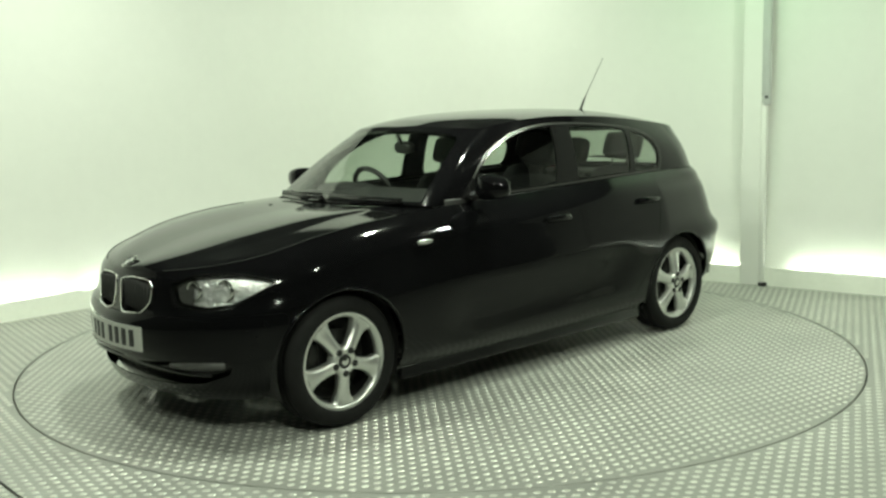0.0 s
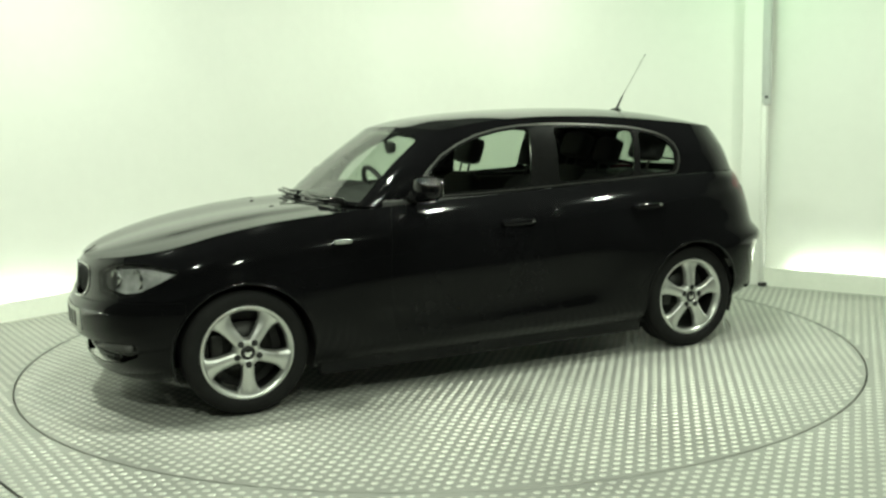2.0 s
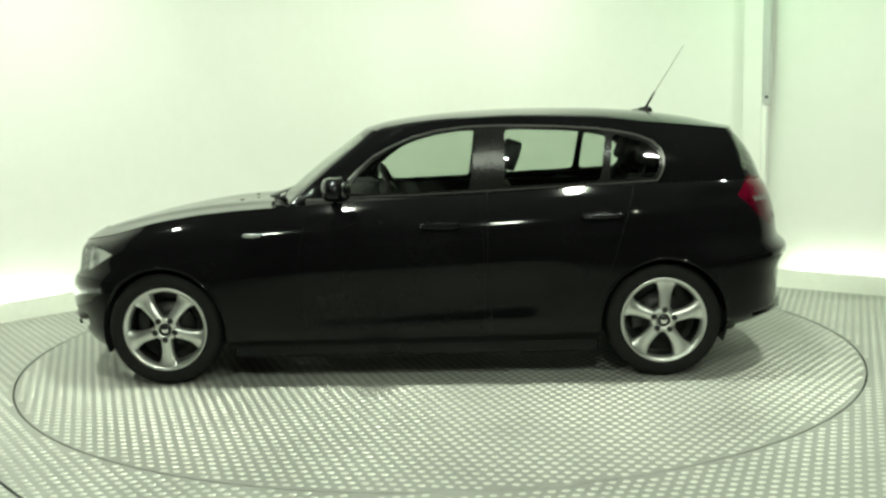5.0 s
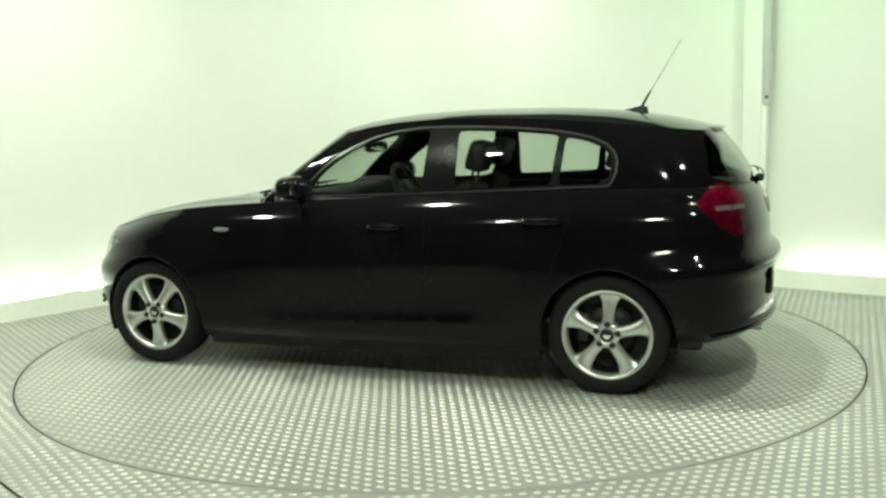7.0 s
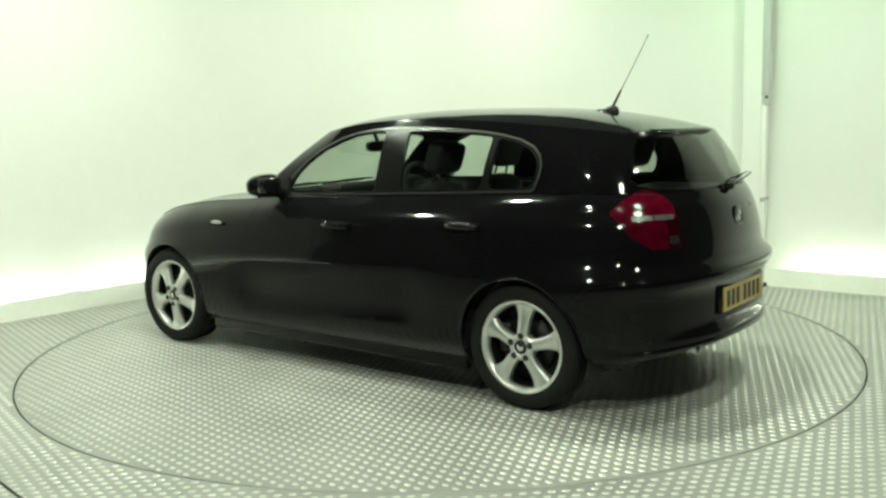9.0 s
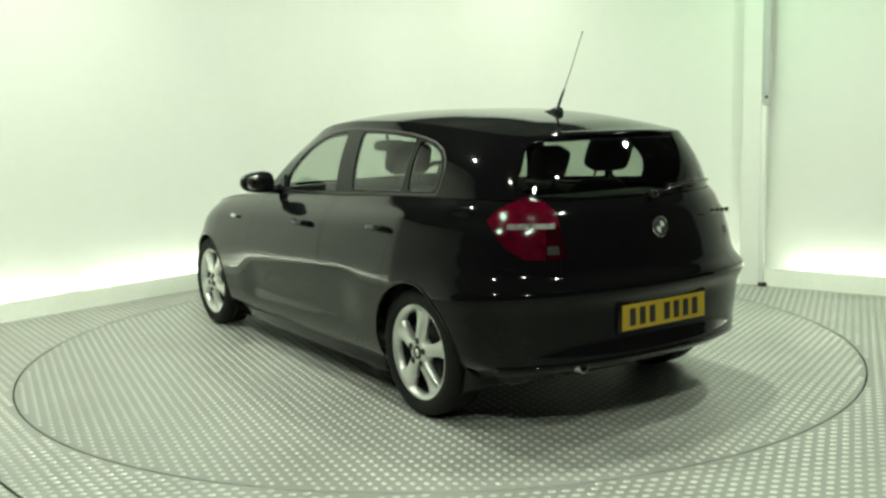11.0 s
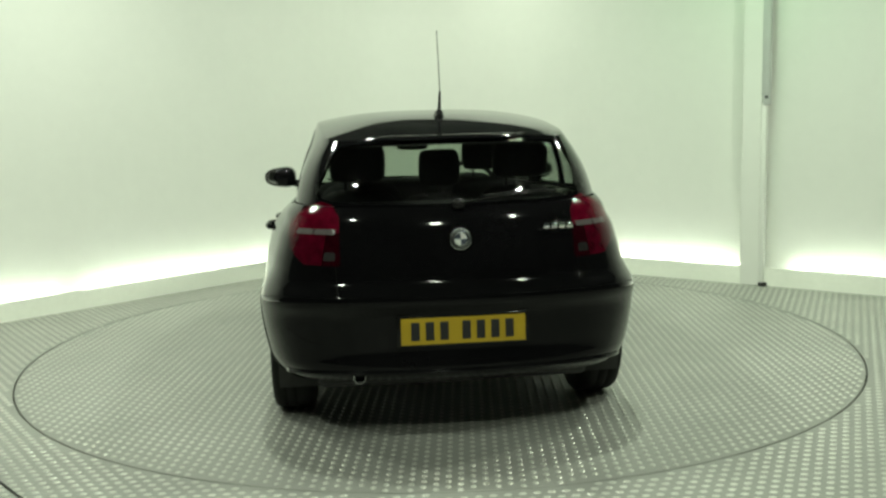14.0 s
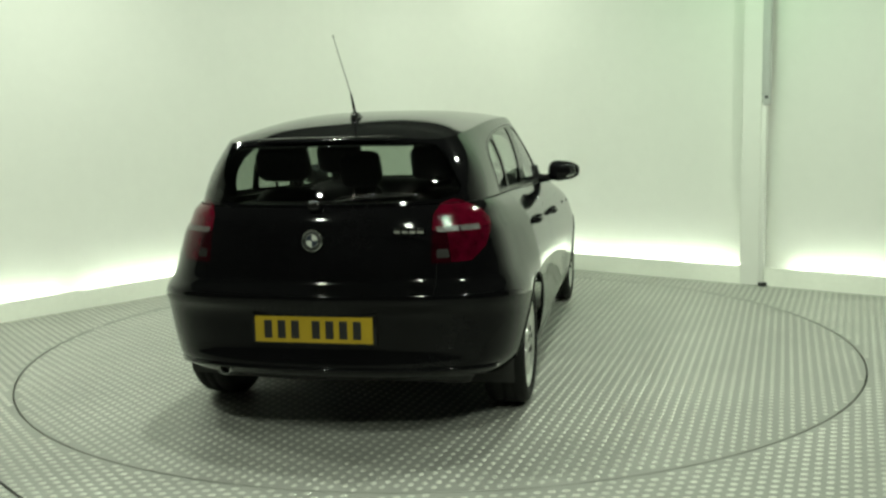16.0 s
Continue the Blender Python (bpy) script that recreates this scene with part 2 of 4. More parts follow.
def surface(shell):
    """Smooth outward normals of a whole surface, to look up by place."""
    acc = {}
    for f in shell:
        n = Vector()
        for i in range(len(f)):
            n += f[i].cross(f[(i + 1) % len(f)])
        c = sum(f, Vector()) / len(f)
        if n.dot(c - Vector((0.72 * c.x, 0, 0.55))) < 0:
            n = -n
        for p in f:
            k = (round(p.x, 4), round(p.y, 4), round(p.z, 4))
            acc[k] = acc.get(k, Vector()) + n
    tree = kdtree.KDTree(len(acc))
    items = list(acc.items())
    for i, (k, n) in enumerate(items):
        tree.insert(k, i)
    tree.balance()
    normals = []
    for k, n in items:
        n = n.copy()
        if abs(k[1]) < 1e-4:
            n.y = 0
        normals.append(n.normalized() if n.length > 0 else Vector((0, 0, 1)))

    def at(p):
        s_ = -1 if p.y < 0 else 1
        q = Vector((p.x, abs(p.y), p.z))
        total = Vector()
        for co, i, d in tree.find_n(q, 4):
            total += normals[i] / (d + 1e-4) ** 2
        total.normalize()
        return Vector((total.x, total.y * s_, total.z))
    return at


def panel(name, shell, surf, material, parent, label="", both=False, solid=0.0, shift=None):
    """A panel cut from a surface, shaded like the whole surface; solid: its thickness, with closed edges."""
    verts, faces = shell_geo(shell, both)
    normals = [surf(p) for p in verts]
    fixed = []
    for f in faces:
        n = sum((verts[f[i]].cross(verts[f[(i + 1) % len(f)]]) for i in range(len(f))), Vector())
        m = sum((normals[i] for i in f), Vector())
        fixed.append(f if n.dot(m) >= 0 else f[::-1])
    faces = fixed
    if shift:
        verts = [p + normals[i] * shift for i, p in enumerate(verts)]
    if solid:
        k = len(verts)
        seen = {}
        for f in faces:
            for a, b in zip(f, f[1:] + f[:1]):
                seen[(a, b)] = seen.get((a, b), 0) + 1
        rim = [[b, a, a + k, b + k] for (a, b) in seen if (b, a) not in seen]
        verts = verts + [p - n * solid for p, n in zip(verts, normals)]
        faces = faces + [[i + k for i in reversed(f)] for f in faces] + rim
        normals = normals + [-n for n in normals]
    ob = part(name, (verts, faces), material, parent, label)
    ob.data.normals_split_custom_set_from_vertices(normals)
    return ob


def flip(shell):
    return [[Vector((p.x, -p.y, p.z)) for p in reversed(f)] for f in shell]


def side(p):
    return p.x, p.z


def front(p):
    return p.y, p.z


def plan(p):
    return p.x, p.y


# ---- the place ----
TABLE_R = 2.476
WALL_TOP = 3.1


def wall_strip(name, pts, h0, h1, thick, material, label, category="wall"):
    """A wall along a line in plan, its back thickened outwards."""
    pts = [Vector((*p, 0)) for p in pts]
    v, f, n = [], [], len(pts)
    for i, p in enumerate(pts):
        d = (pts[min(i + 1, n - 1)] - pts[max(i - 1, 0)]).normalized()
        o = Vector((-d.y, d.x, 0)) * thick
        v += [p + Vector((0, 0, h0)), p + Vector((0, 0, h1)), p + o + Vector((0, 0, h1)), p + o + Vector((0, 0, h0))]
    for i in range(n - 1):
        for k in range(4):
            f.append([i * 4 + k, (i + 1) * 4 + k, (i + 1) * 4 + (k + 1) % 4, i * 4 + (k + 1) % 4])
    f += [[0, 1, 2, 3], [(n - 1) * 4 + k for k in (3, 2, 1, 0)]]
    ob = part(name, (v, f), material, smooth=True, auto=40)
    return tagged(ob, label, category, kind="structure")


# line of the plinth's face: two straight runs and a rounded corner
A0, A1 = Vector((-5.2, -1.30)), Vector((-0.39, 3.87))
B1 = Vector((5.6, -0.767))
dA, dB = (A1 - A0).normalized(), (B1 - A1).normalized()


def line_back(d, r=0.9, n=12):
    """The wall's line in plan, d metres behind the plinth's face, its corner rounded."""
    nA, nB = Vector((-dA.y, dA.x)), Vector((-dB.y, dB.x))
    a0, b1 = A0 + nA * d, B1 + nB * d
    # the corner of the two shifted lines
    t = ((b1 - a0).x * dB.y - (b1 - a0).y * dB.x) / (dA.x * dB.y - dA.y * dB.x)
    c = a0 + dA * t
    p, q = c - dA * r, c + dB * r
    arc = [p * (1 - k / n) ** 2 + c * 2 * (k / n) * (1 - k / n) + q * (k / n) ** 2 for k in range(n + 1)]
    return [tuple(a0)] + [tuple(w) for w in arc] + [tuple(b1)]


def build_room():
    wall_strip("wall_back", line_back(0.13), 0.0, WALL_TOP, 0.12, WALL, "smooth white painted studio wall with a rounded corner")
    wall_strip("baseboard", line_back(0.0), 0.0, 0.145, 0.018, PLINTH, "low white plinth board hiding cove lamps along the wall", "plinth")
    l, r = line_back(0.25)[0], line_back(0.25)[-1]
    wall_strip("wall_front", [r, (5.7, -7.6), (-5.4, -7.6), l], 0.0, 3.4, 0.12, WALL_DARK, "dark unlit studio wall behind the camera")
    ceil = part("ceiling", box(12.5, 13.5, 0.1, 0, -1.4, 3.35), WALL_DARK, smooth=False)
    tagged(ceil, "dark unlit studio ceiling", "ceiling", kind="structure")
    # floor: one sheet with the round hole of the turntable
    n, v, f = 144, [], []
    radii = [TABLE_R + 0.0045, 2.7, 3.2, 4.5, 9.0]
    for rr in radii:
        v += [(rr * math.cos(2 * math.pi * i / n), rr * math.sin(2 * math.pi * i / n), 0) for i in range(n)]
    v += [(radii[0] * math.cos(2 * math.pi * i / n), radii[0] * math.sin(2 * math.pi * i / n), -0.06) for i in range(n)]
    for k in range(len(radii) - 1):
        for i in range(n):
            f.append([k * n + i, (k + 1) * n + i, (k + 1) * n + (i + 1) % n, k * n + (i + 1) % n])
    w = len(radii) * n
    for i in range(n):
        f.append([i, (i + 1) % n, w + (i + 1) % n, w + i])
    floor = part("floor", (v, f), FLOOR, smooth=False)
    tagged(floor, "grey-green raised-stud metal plate floor", "floor", kind="structure")
    pit = part("pit", lathe([(0.0, 0), (2.7, 0)], 72), GAP, floor, "dark gap under the turntable's rim", m=pose(0, 0, -0.055, 90))
    # a joint between floor plates
    part("joint", box(1.1, 0.008, 0.005, 0, 0, 0.001), GAP, floor, "dark joint between floor plates", m=pose(-1.70, -2.32, 0.0015, 0, 0, -47))
    return floor


def stud_field(cells, height=0.0035):
    """Raised lozenges; cells are (x, y, angle)."""
    c = np.array(cells)
    n = len(c)
    L, W = 0.0175, 0.0115
    base = np.array([(L, 0), (L * 0.45, W), (-L * 0.45, W), (-L, 0), (-L * 0.45, -W), (L * 0.45, -W)])
    top = base * np.array((0.72, 0.5))
    ca, sa = np.cos(c[:, 2]), np.sin(c[:, 2])
    rings = []
    for ring, z in ((base, 0.0), (top, height)):
        x = c[:, 0:1] + ring[:, 0] * ca[:, None] - ring[:, 1] * sa[:, None]
        y = c[:, 1:2] + ring[:, 0] * sa[:, None] + ring[:, 1] * ca[:, None]
        rings.append(np.stack([x, y, np.full_like(x, z)], -1))
    v = np.concatenate(rings, 1).reshape(-1, 3)
    one = [[k, (k + 1) % 6, 6 + (k + 1) % 6, 6 + k] for k in range(6)]
    f = []
    for i in range(n):
        o = i * 12
        f += [[a + o, b + o, p + o, q + o] for a, b, p, q in one]
        f.append([o + 6, o + 7, o + 8, o + 9, o + 10, o + 11])
    return v.tolist(), f


def lattice(inside, pitch, turn):
    """Staggered rows of studs, every other row shifted by half a step."""
    out = []
    step = pitch * math.sqrt(3) / 2
    k, r = int(7.0 / pitch), int(7.0 / step)
    for j in range(-r, r + 1):
        for i in range(-k, k + 1):
            x, y = (i + 0.5 * (j % 2)) * pitch, j * step
            X, Y = x * math.cos(turn) - y * math.sin(turn), x * math.sin(turn) + y * math.cos(turn)
            if inside(X, Y):
                out.append((X, Y, turn))
    return out


def behind_wall(x, y):
    p = Vector((x, y))
    return (p - A0).dot(Vector((-dA.y, dA.x))) > -0.03 or (p - B1).dot(Vector((-dB.y, dB.x))) > -0.03


def build_studs(floor):
    table = part("turntable", lathe([(0.0, 0.0), (1.2, 0.0), (TABLE_R - 0.006, 0.0), (TABLE_R - 0.0045, -0.002), (TABLE_R - 0.0045, -0.045)], 144), FLOOR, smooth=False, m=None)
    for vv in table.data.vertices:
        x, y, z = vv.co
        vv.co = (x, -z, y)
    table.data.update()
    tagged(table, "round grey-green studded metal turntable set flush in the floor", "turntable")
    cells = lattice(lambda x, y: x * x + y * y < (TABLE_R - 0.022) ** 2, 0.055, radians(-8))
    tagged(part("studs", stud_field(cells), STUD, table, "worn raised studs", smooth=False), kind="stuff")
    cells = lattice(lambda x, y: x * x + y * y > (TABLE_R + 0.022) ** 2 and y > -6.6 and abs(x) < 5.3 and not behind_wall(x, y), 0.055, radians(6))
    tagged(part("studs", stud_field(cells), STUD, floor, "worn raised studs", smooth=False), kind="stuff")
    return table


def cove_lamp(s0, s1, d, start):
    """A lamp tube with its end caps, lying behind the plinth."""
    n = Vector((-d.y, d.x))
    a, b = start + d * s0 + n * 0.065, start + d * s1 + n * 0.065
    ang = math.atan2(d.y, d.x)
    mid = (a + b) / 2
    lamp = new("cove_lamp")
    lamp.matrix_basis = pose(mid.x, mid.y, 0.0, 0, 0, math.degrees(ang))
    half = (b - a).length / 2
    part("lamp_tray", box(half * 2, 0.05, 0.04, 0, 0, 0.02, 0.004), PLINTH, lamp)
    part("tube", tube([(-half + 0.03, 0, 0.075), (half - 0.03, 0, 0.075)], 0.016, 12), TUBE, lamp, "glowing white fluorescent tube")
    for k in (-1, 1):
        part("lamp_holder", box(0.03, 0.04, 0.06, k * (half - 0.015), 0, 0.065, 0.004), PLINTH, lamp)
    return tagged(lamp, "glowing fluorescent batten behind the white plinth", "lamp", "cove lamps")


def build_column():
    # pilaster and conduit on the second wall
    s = (Vector((2.455, 1.67)) - A1).dot(dB)
    n = Vector((-dB.y, dB.x))
    ang = math.degrees(math.atan2(dB.y, dB.x))
    c = A1 + dB * (s + 0.075) + n * 0.06
    ob = part("wall_pilaster", box(0.15, 0.16, WALL_TOP, 0, 0, WALL_TOP / 2, 0.006), WALL, smooth=False, m=pose(c.x, c.y, 0, 0, 0, ang))
    tagged(ob, "white painted pilaster boxed out from the wall", "pilaster", kind="structure")
    p = A1 + dB * (s + 0.182) - n * 0.01
    cond = new("conduit")
    cond.matrix_basis = pose(p.x, p.y, 0, 0, 0, ang)
    part("trunking", box(0.062, 0.04, WALL_TOP - 1.5, 0, 0, 1.5 + (WALL_TOP - 1.5) / 2, 0.006), PIPE, cond, "pale grey cable trunking")
    part("trunking_lid", box(0.03, 0.008, WALL_TOP - 1.52, 0.008, -0.0235, 1.51 + (WALL_TOP - 1.5) / 2, 0.002), PIPE, cond)
    part("coupling", box(0.05, 0.05, 0.07, 0.006, -0.004, 1.47, 0.008), PIPE, cond, "grey coupling box")
    part("screw", moved(lathe([(0, 0), (0.012, 0), (0.012, -0.008), (0, -0.01)], 12), pose(0.012, -0.03, 1.495)), GAP, cond)
    part("lower_trunking", box(0.036, 0.036, 1.45, -0.0125, 0.004, 0.725, 0.005), WALL, cond, "white painted lower trunking")
    part("foot", box(0.06, 0.05, 0.03, 0.0, 0, 0.015, 0.004), GAP, cond, "dark foot bracket")
    tagged(cond, "pale grey cable conduit with a coupling on the wall", "conduit")


floor = build_room()
table = build_studs(floor)
build_column()
# battens along both walls, with gaps between them
sA = (Vector((-2.80, 1.28)) - A0).dot(dA)
for k in range(3):
    cove_lamp(sA - 1.52 * (k + 1) + 0.02, sA - 1.52 * k - 0.02, dA, A0)
for k in range(2):
    cove_lamp(sA + 0.12 + 1.45 * k, sA + 0.12 + 1.45 * (k + 1) - 0.02, dA, A0)
sB = (Vector((2.44, 1.68)) - A1).dot(dB)
for k in range(2):
    cove_lamp(sB - 1.3 * (k + 1), sB - 1.3 * k - 0.02, dB, A1)
for k in range(2):
    cove_lamp(sB + 0.36 + 1.5 * k, sB + 0.36 + 1.5 * (k + 1) - 0.02, dB, A1)

# ---- the car: x forwards, y to its left, z up, origin on the ground midway between the axles ----
AXLE, HUB_Z, HUB_Y = 1.33, 0.305, 0.83

z_top = curve([2.03, 1.93, 1.80, 1.67, 1.375, 1.08, 0.78, 0.40, 0.0, -0.45, -0.75, -1.05, -1.35, -1.7, -2.0, -2.2],
              [0.705, 0.742, 0.770, 0.795, 0.868, 0.912, 0.935, 0.955, 0.972, 0.988, 1.003, 1.014, 1.022, 1.028, 1.024, 1.02])
z_low = curve([2.1, 1.7, 1.0, 0.0, -1.0, -1.6, -2.2], [0.19, 0.17, 0.165, 0.165, 0.17, 0.24, 0.31])
half_w = curve([0, 0.04, 0.12, 0.22, 0.40, 0.55, 0.68, 0.76, 0.82, 0.86, 0.93, 1.0],
               [0.765, 0.80, 0.835, 0.853, 0.866, 0.868, 0.856, 0.840, 0.828, 0.814, 0.772, 0.708])
x_front = curve([0, 0.10, 0.21, 0.44, 0.60, 0.66, 0.72, 0.80, 0.93, 1.0], [1.965, 1.995, 2.02, 2.055, 2.055, 2.045, 2.015, 2.005, 1.998, 1.975])
x_rear = curve([0, 0.04, 0.085, 0.12, 0.19, 0.36, 0.42, 0.465, 0.50, 0.53, 0.58, 0.69, 0.82, 0.92, 1.0], [-2.06, -2.108, -2.114, -2.103, -2.094, -2.096, -2.118, -2.140, -2.138, -2.115, -2.085, -2.08, -2.062, -2.04, -2.005])
n_rear = curve([0, 0.5, 0.8, 1.0], [5.0, 5.5, 5.2, 5.2])
FX, RX = 0.9, -1.2


def loop_xy(v):
    """Half of the plan outline at the height fraction v, from the nose round to the tail."""
    w, xf, xr, nr = half_w(v), x_front(v), x_rear(v), n_rear(v)
    pts = []
    for i in range(37):
        a = math.pi / 2 * (1 - i / 36)
        pts.append((FX + (xf - FX) * math.sin(a) ** (2 / 4.0), w * math.cos(a) ** (2 / 2.0) if i else 0.0))
    for i in range(1, 44):
        pts.append((FX + (RX - FX) * i / 44, w))
    for i in range(37):
        a = math.pi / 2 * i / 36
        pts.append((RX + (xr - RX) * math.sin(a) ** (2 / nr), w * math.cos(a) if i < 36 else 0.0))
    return pts


def flank(x, v):
    """Hollow of the doors and flare of the wheel arches."""
    e = max(0.0, min(1.0, (0.78 - x) / 0.30)) * max(0.0, min(1.0, (x + 0.90) / 0.30))
    e = e * e * (3 - 2 * e)
    low = 0.150 + 0.05 * max(0.0, min(1.0, (0.3 - x) / 1.2))
    t = (v - low) / 0.40
    hollow = (math.sin(math.pi * min(1, max(0, t)) ** 0.75) ** 1.6 if 0 < t < 1 else 0.0) * -0.021 * e
    flare = sum(0.012 * math.exp(-((x - a) / 0.40) ** 2) for a in (1.33, -1.33)) * math.exp(-((v - 0.42) / 0.24) ** 2)
    # the tail draws in above the bumper
    k = max(0.0, min(1.0, (-1.15 - x) / 0.5))
    u = max(0.0, min(1.0, (v - 0.45) / 0.2)) * max(0.0, min(1.0, (1.0 - v) / 0.12))
    return hollow + flare - 0.045 * k * k * (3 - 2 * k) * u * u * (3 - 2 * u)


def loop_at(v):
    out = []
    w = half_w(v)
    for x, y in loop_xy(v):
        y *= 1 + flank(x, v) / w
        lo, hi = z_low(x), z_top(x)
        out.append(Vector((x, y, lo + (hi - lo) * v)))
    return out


def y_shoulder(x):
    w = half_w(1.0)
    if x > FX:
        r = (x - FX) / (x_front(1.0) - FX)
        return w * math.sqrt(max(0, 1 - min(1, r) ** 4.0))
    if x < RX:
        r = (x - RX) / (x_rear(1.0) - RX)
        return w * math.sqrt(max(0, 1 - min(1, r) ** n_rear(1.0)))
    return w


VS = [0, 0.02, 0.05, 0.09, 0.12, 0.14, 0.155, 0.17, 0.19, 0.21, 0.24, 0.27, 0.30, 0.33, 0.36, 0.39, 0.42, 0.455, 0.485, 0.51, 0.54, 0.575, 0.61, 0.645, 0.68, 0.71, 0.74, 0.77, 0.80, 0.83, 0.86, 0.89, 0.915, 0.94, 0.96, 0.98, 1.0]
lower = quads([loop_at(v) for v in VS])

S_LOWER = surface(lower)

# bonnet
z_bonnet = curve([2.03, 1.96, 1.90, 1.75, 1.55, 1.2, 0.92, 0.5], [0.706, 0.747, 0.775, 0.822, 0.866, 0.920, 0.943, 0.955])
bonnet_rows = []
for x, y in [p for p in loop_xy(1.0) if p[0] > 0.5]:
    row = []
    dome = 0.011 * max(0.0, min(1.0, (1.93 - x) / 0.35)) * max(0.0, min(1.0, (x - 0.70) / 0.3))
    for k in range(29):
        t = 1 - k / 28
        edge, mid = z_top(x), z_bonnet(x)
        u = max(0.0, min(1.0, (0.76 - t) / 0.16))
        row.append(Vector((x, y * t, mid + (edge - mid) * t ** 3 + 0.006 * math.sin(math.pi * t) ** 2 + dome * (u * u * (3 - 2 * u) - 0.55 * (1 - t)))))
    bonnet_rows.append(row)
bonnet = quads(bonnet_rows)
S_BONNET = surface(bonnet)

# greenhouse: belt line and roof line, point by point
B_KEYS = [(0.80, 0.0), (0.775, 0.30), (0.715, 0.52), (0.625, None), (0.40, None), (0.1, None), (-0.3, None), (-0.7, None), (-1.05, None), (-1.35, None), (-1.6, None), (-1.8, None), (-1.91, None), (-1.975, None), (-2.0, 0.0)]
T_KEYS = [(0.29, 0.0, 1.347), (0.275, 0.25, 1.344), (0.23, 0.42, 1.338), (0.15, 0.53, 1.330), (0.03, 0.562, 1.350), (-0.18, 0.582, 1.376), (-0.44, 0.590, 1.388), (-0.75, 0.588, 1.384),
          (-1.05, 0.582, 1.368), (-1.28, 0.573, 1.348), (-1.47, 0.562, 1.330), (-1.62, 0.545, 1.314), (-1.74, 0.485, 1.302), (-1.795, 0.28, 1.304), (-1.81, 0.0, 1.308)]
ks = list(range(len(B_KEYS)))
b_pts = [(x, y_shoulder(x) - 0.010 if y is None else y) for x, y in B_KEYS]
bx, by = curve(ks, [p[0] for p in b_pts]), curve(ks, [p[1] for p in b_pts])
tx, ty, tz = (curve(ks, [p[i] for p in T_KEYS]) for i in range(3))
NS = 98
ss = [i / NS * ks[-1] for i in range(NS + 1)]
belt = [Vector((bx(s), by(s), (z_top(bx(s)) + 0.004) if bx(s) < 0.62 else 0.957)) for s in ss]
rail = [Vector((tx(s), ty(s), tz(s))) for s in ss]


def green_row(w):
    out = []
    for i, (b, t) in enumerate(zip(belt, rail)):
        tan = belt[min(i + 1, NS)] - belt[max(i - 1, 0)]
        o = Vector((tan.y, -tan.x, 0)).normalized()
        if o.dot(Vector((b.x + 0.5, b.y, 0))) < 0:
            o = -o
        sgn = 0.022 * math.sin(math.pi * w)
        p = b.lerp(t, w) + o * sgn
        if i in (0, NS):
            p.y = 0
        out.append(p)
    return out


green = quads([green_row(k / 16) for k in range(17)])
S_GREEN = surface(green)
z_roof = curve([0.29, 0.1, -0.25, -0.6, -0.92, -1.25, -1.57, -1.81], [1.349, 1.394, 1.428, 1.440, 1.436, 1.416, 1.370, 1.310])
roof = quads([[Vector((r.x, r.y * (1 - k / 14), r.z + (z_roof(r.x) - r.z) * (1 - (1 - k / 14) ** 2.8))) for k in range(15)] for r in rail])
S_ROOF = surface(roof)

car = new("car")
tagged(car, "black five-door hatchback with silver five-spoke alloy wheels on the turntable", "car")


def both_sides(name, shell, surf, material, label="", solid=0.0, shift=0.0):
    """A left part and its mirror image on the right."""
    return [panel(name, sh, surf, material, car, label, False, solid, shift) for sh in (shell, flip(shell))]


# wheel arches
for x in (AXLE, -AXLE):
    ring = [(x + 0.334 * math.cos(a * math.pi / 20), HUB_Z + 0.334 * math.sin(a * math.pi / 20)) for a in range(0, 21)]
    ring += [(x - 0.334, 0.0), (x + 0.334, 0.0)]
    _, lower = cut(lower, side, ring, lambda c: c.y > 0.45)

# glasshouse: surround, three panes a side
DLO = [(0.400, 0.978), (0.365, 1.050), (0.290, 1.125), (0.20, 1.200), (0.10, 1.252), (-0.02, 1.300), (-0.15, 1.330), (-0.30, 1.347), (-0.45, 1.350), (-0.62, 1.347), (-0.80, 1.338),
       (-1.00, 1.322), (-1.12, 1.304), (-1.22, 1.282), (-1.30, 1.248), (-1.345, 1.205), (-1.362, 1.155), (-1.356, 1.10), (-1.335, 1.05), (-1.315, 1.030), (-1.0, 1.018), (-0.5, 0.998), (0.0, 0.982)]
left = lambda c: c.y > 0.3 and c.x < 0.5
dlo, green = cut(green, side, DLO, left)
inner, surround = cut(dlo, side, grown(DLO, -0.009))
FRONT_PANE = [(0.345, 1.000), (0.30, 1.085), (0.215, 1.165), (0.10, 1.237), (-0.03, 1.284), (-0.15, 1.313), (-0.27, 1.328), (-0.358, 1.329), (-0.318, 1.010), (0.1, 0.998)]
REAR_PANE = [(-0.512, 1.330), (-0.80, 1.320), (-1.015, 1.302), (-1.055, 1.290), (-1.018, 1.040), (-0.505, 1.020)]
QUARTER = [(-1.090, 1.288), (-1.20, 1.265), (-1.28, 1.232), (-1.325, 1.185), (-1.336, 1.14), (-1.322, 1.08), (-1.295, 1.048), (-1.062, 1.040)]
panes = []
for outline in (FRONT_PANE, REAR_PANE, QUARTER):
    pane, inner = cut(inner, side, rounded(outline, 0.03))
    panes.append(pane)
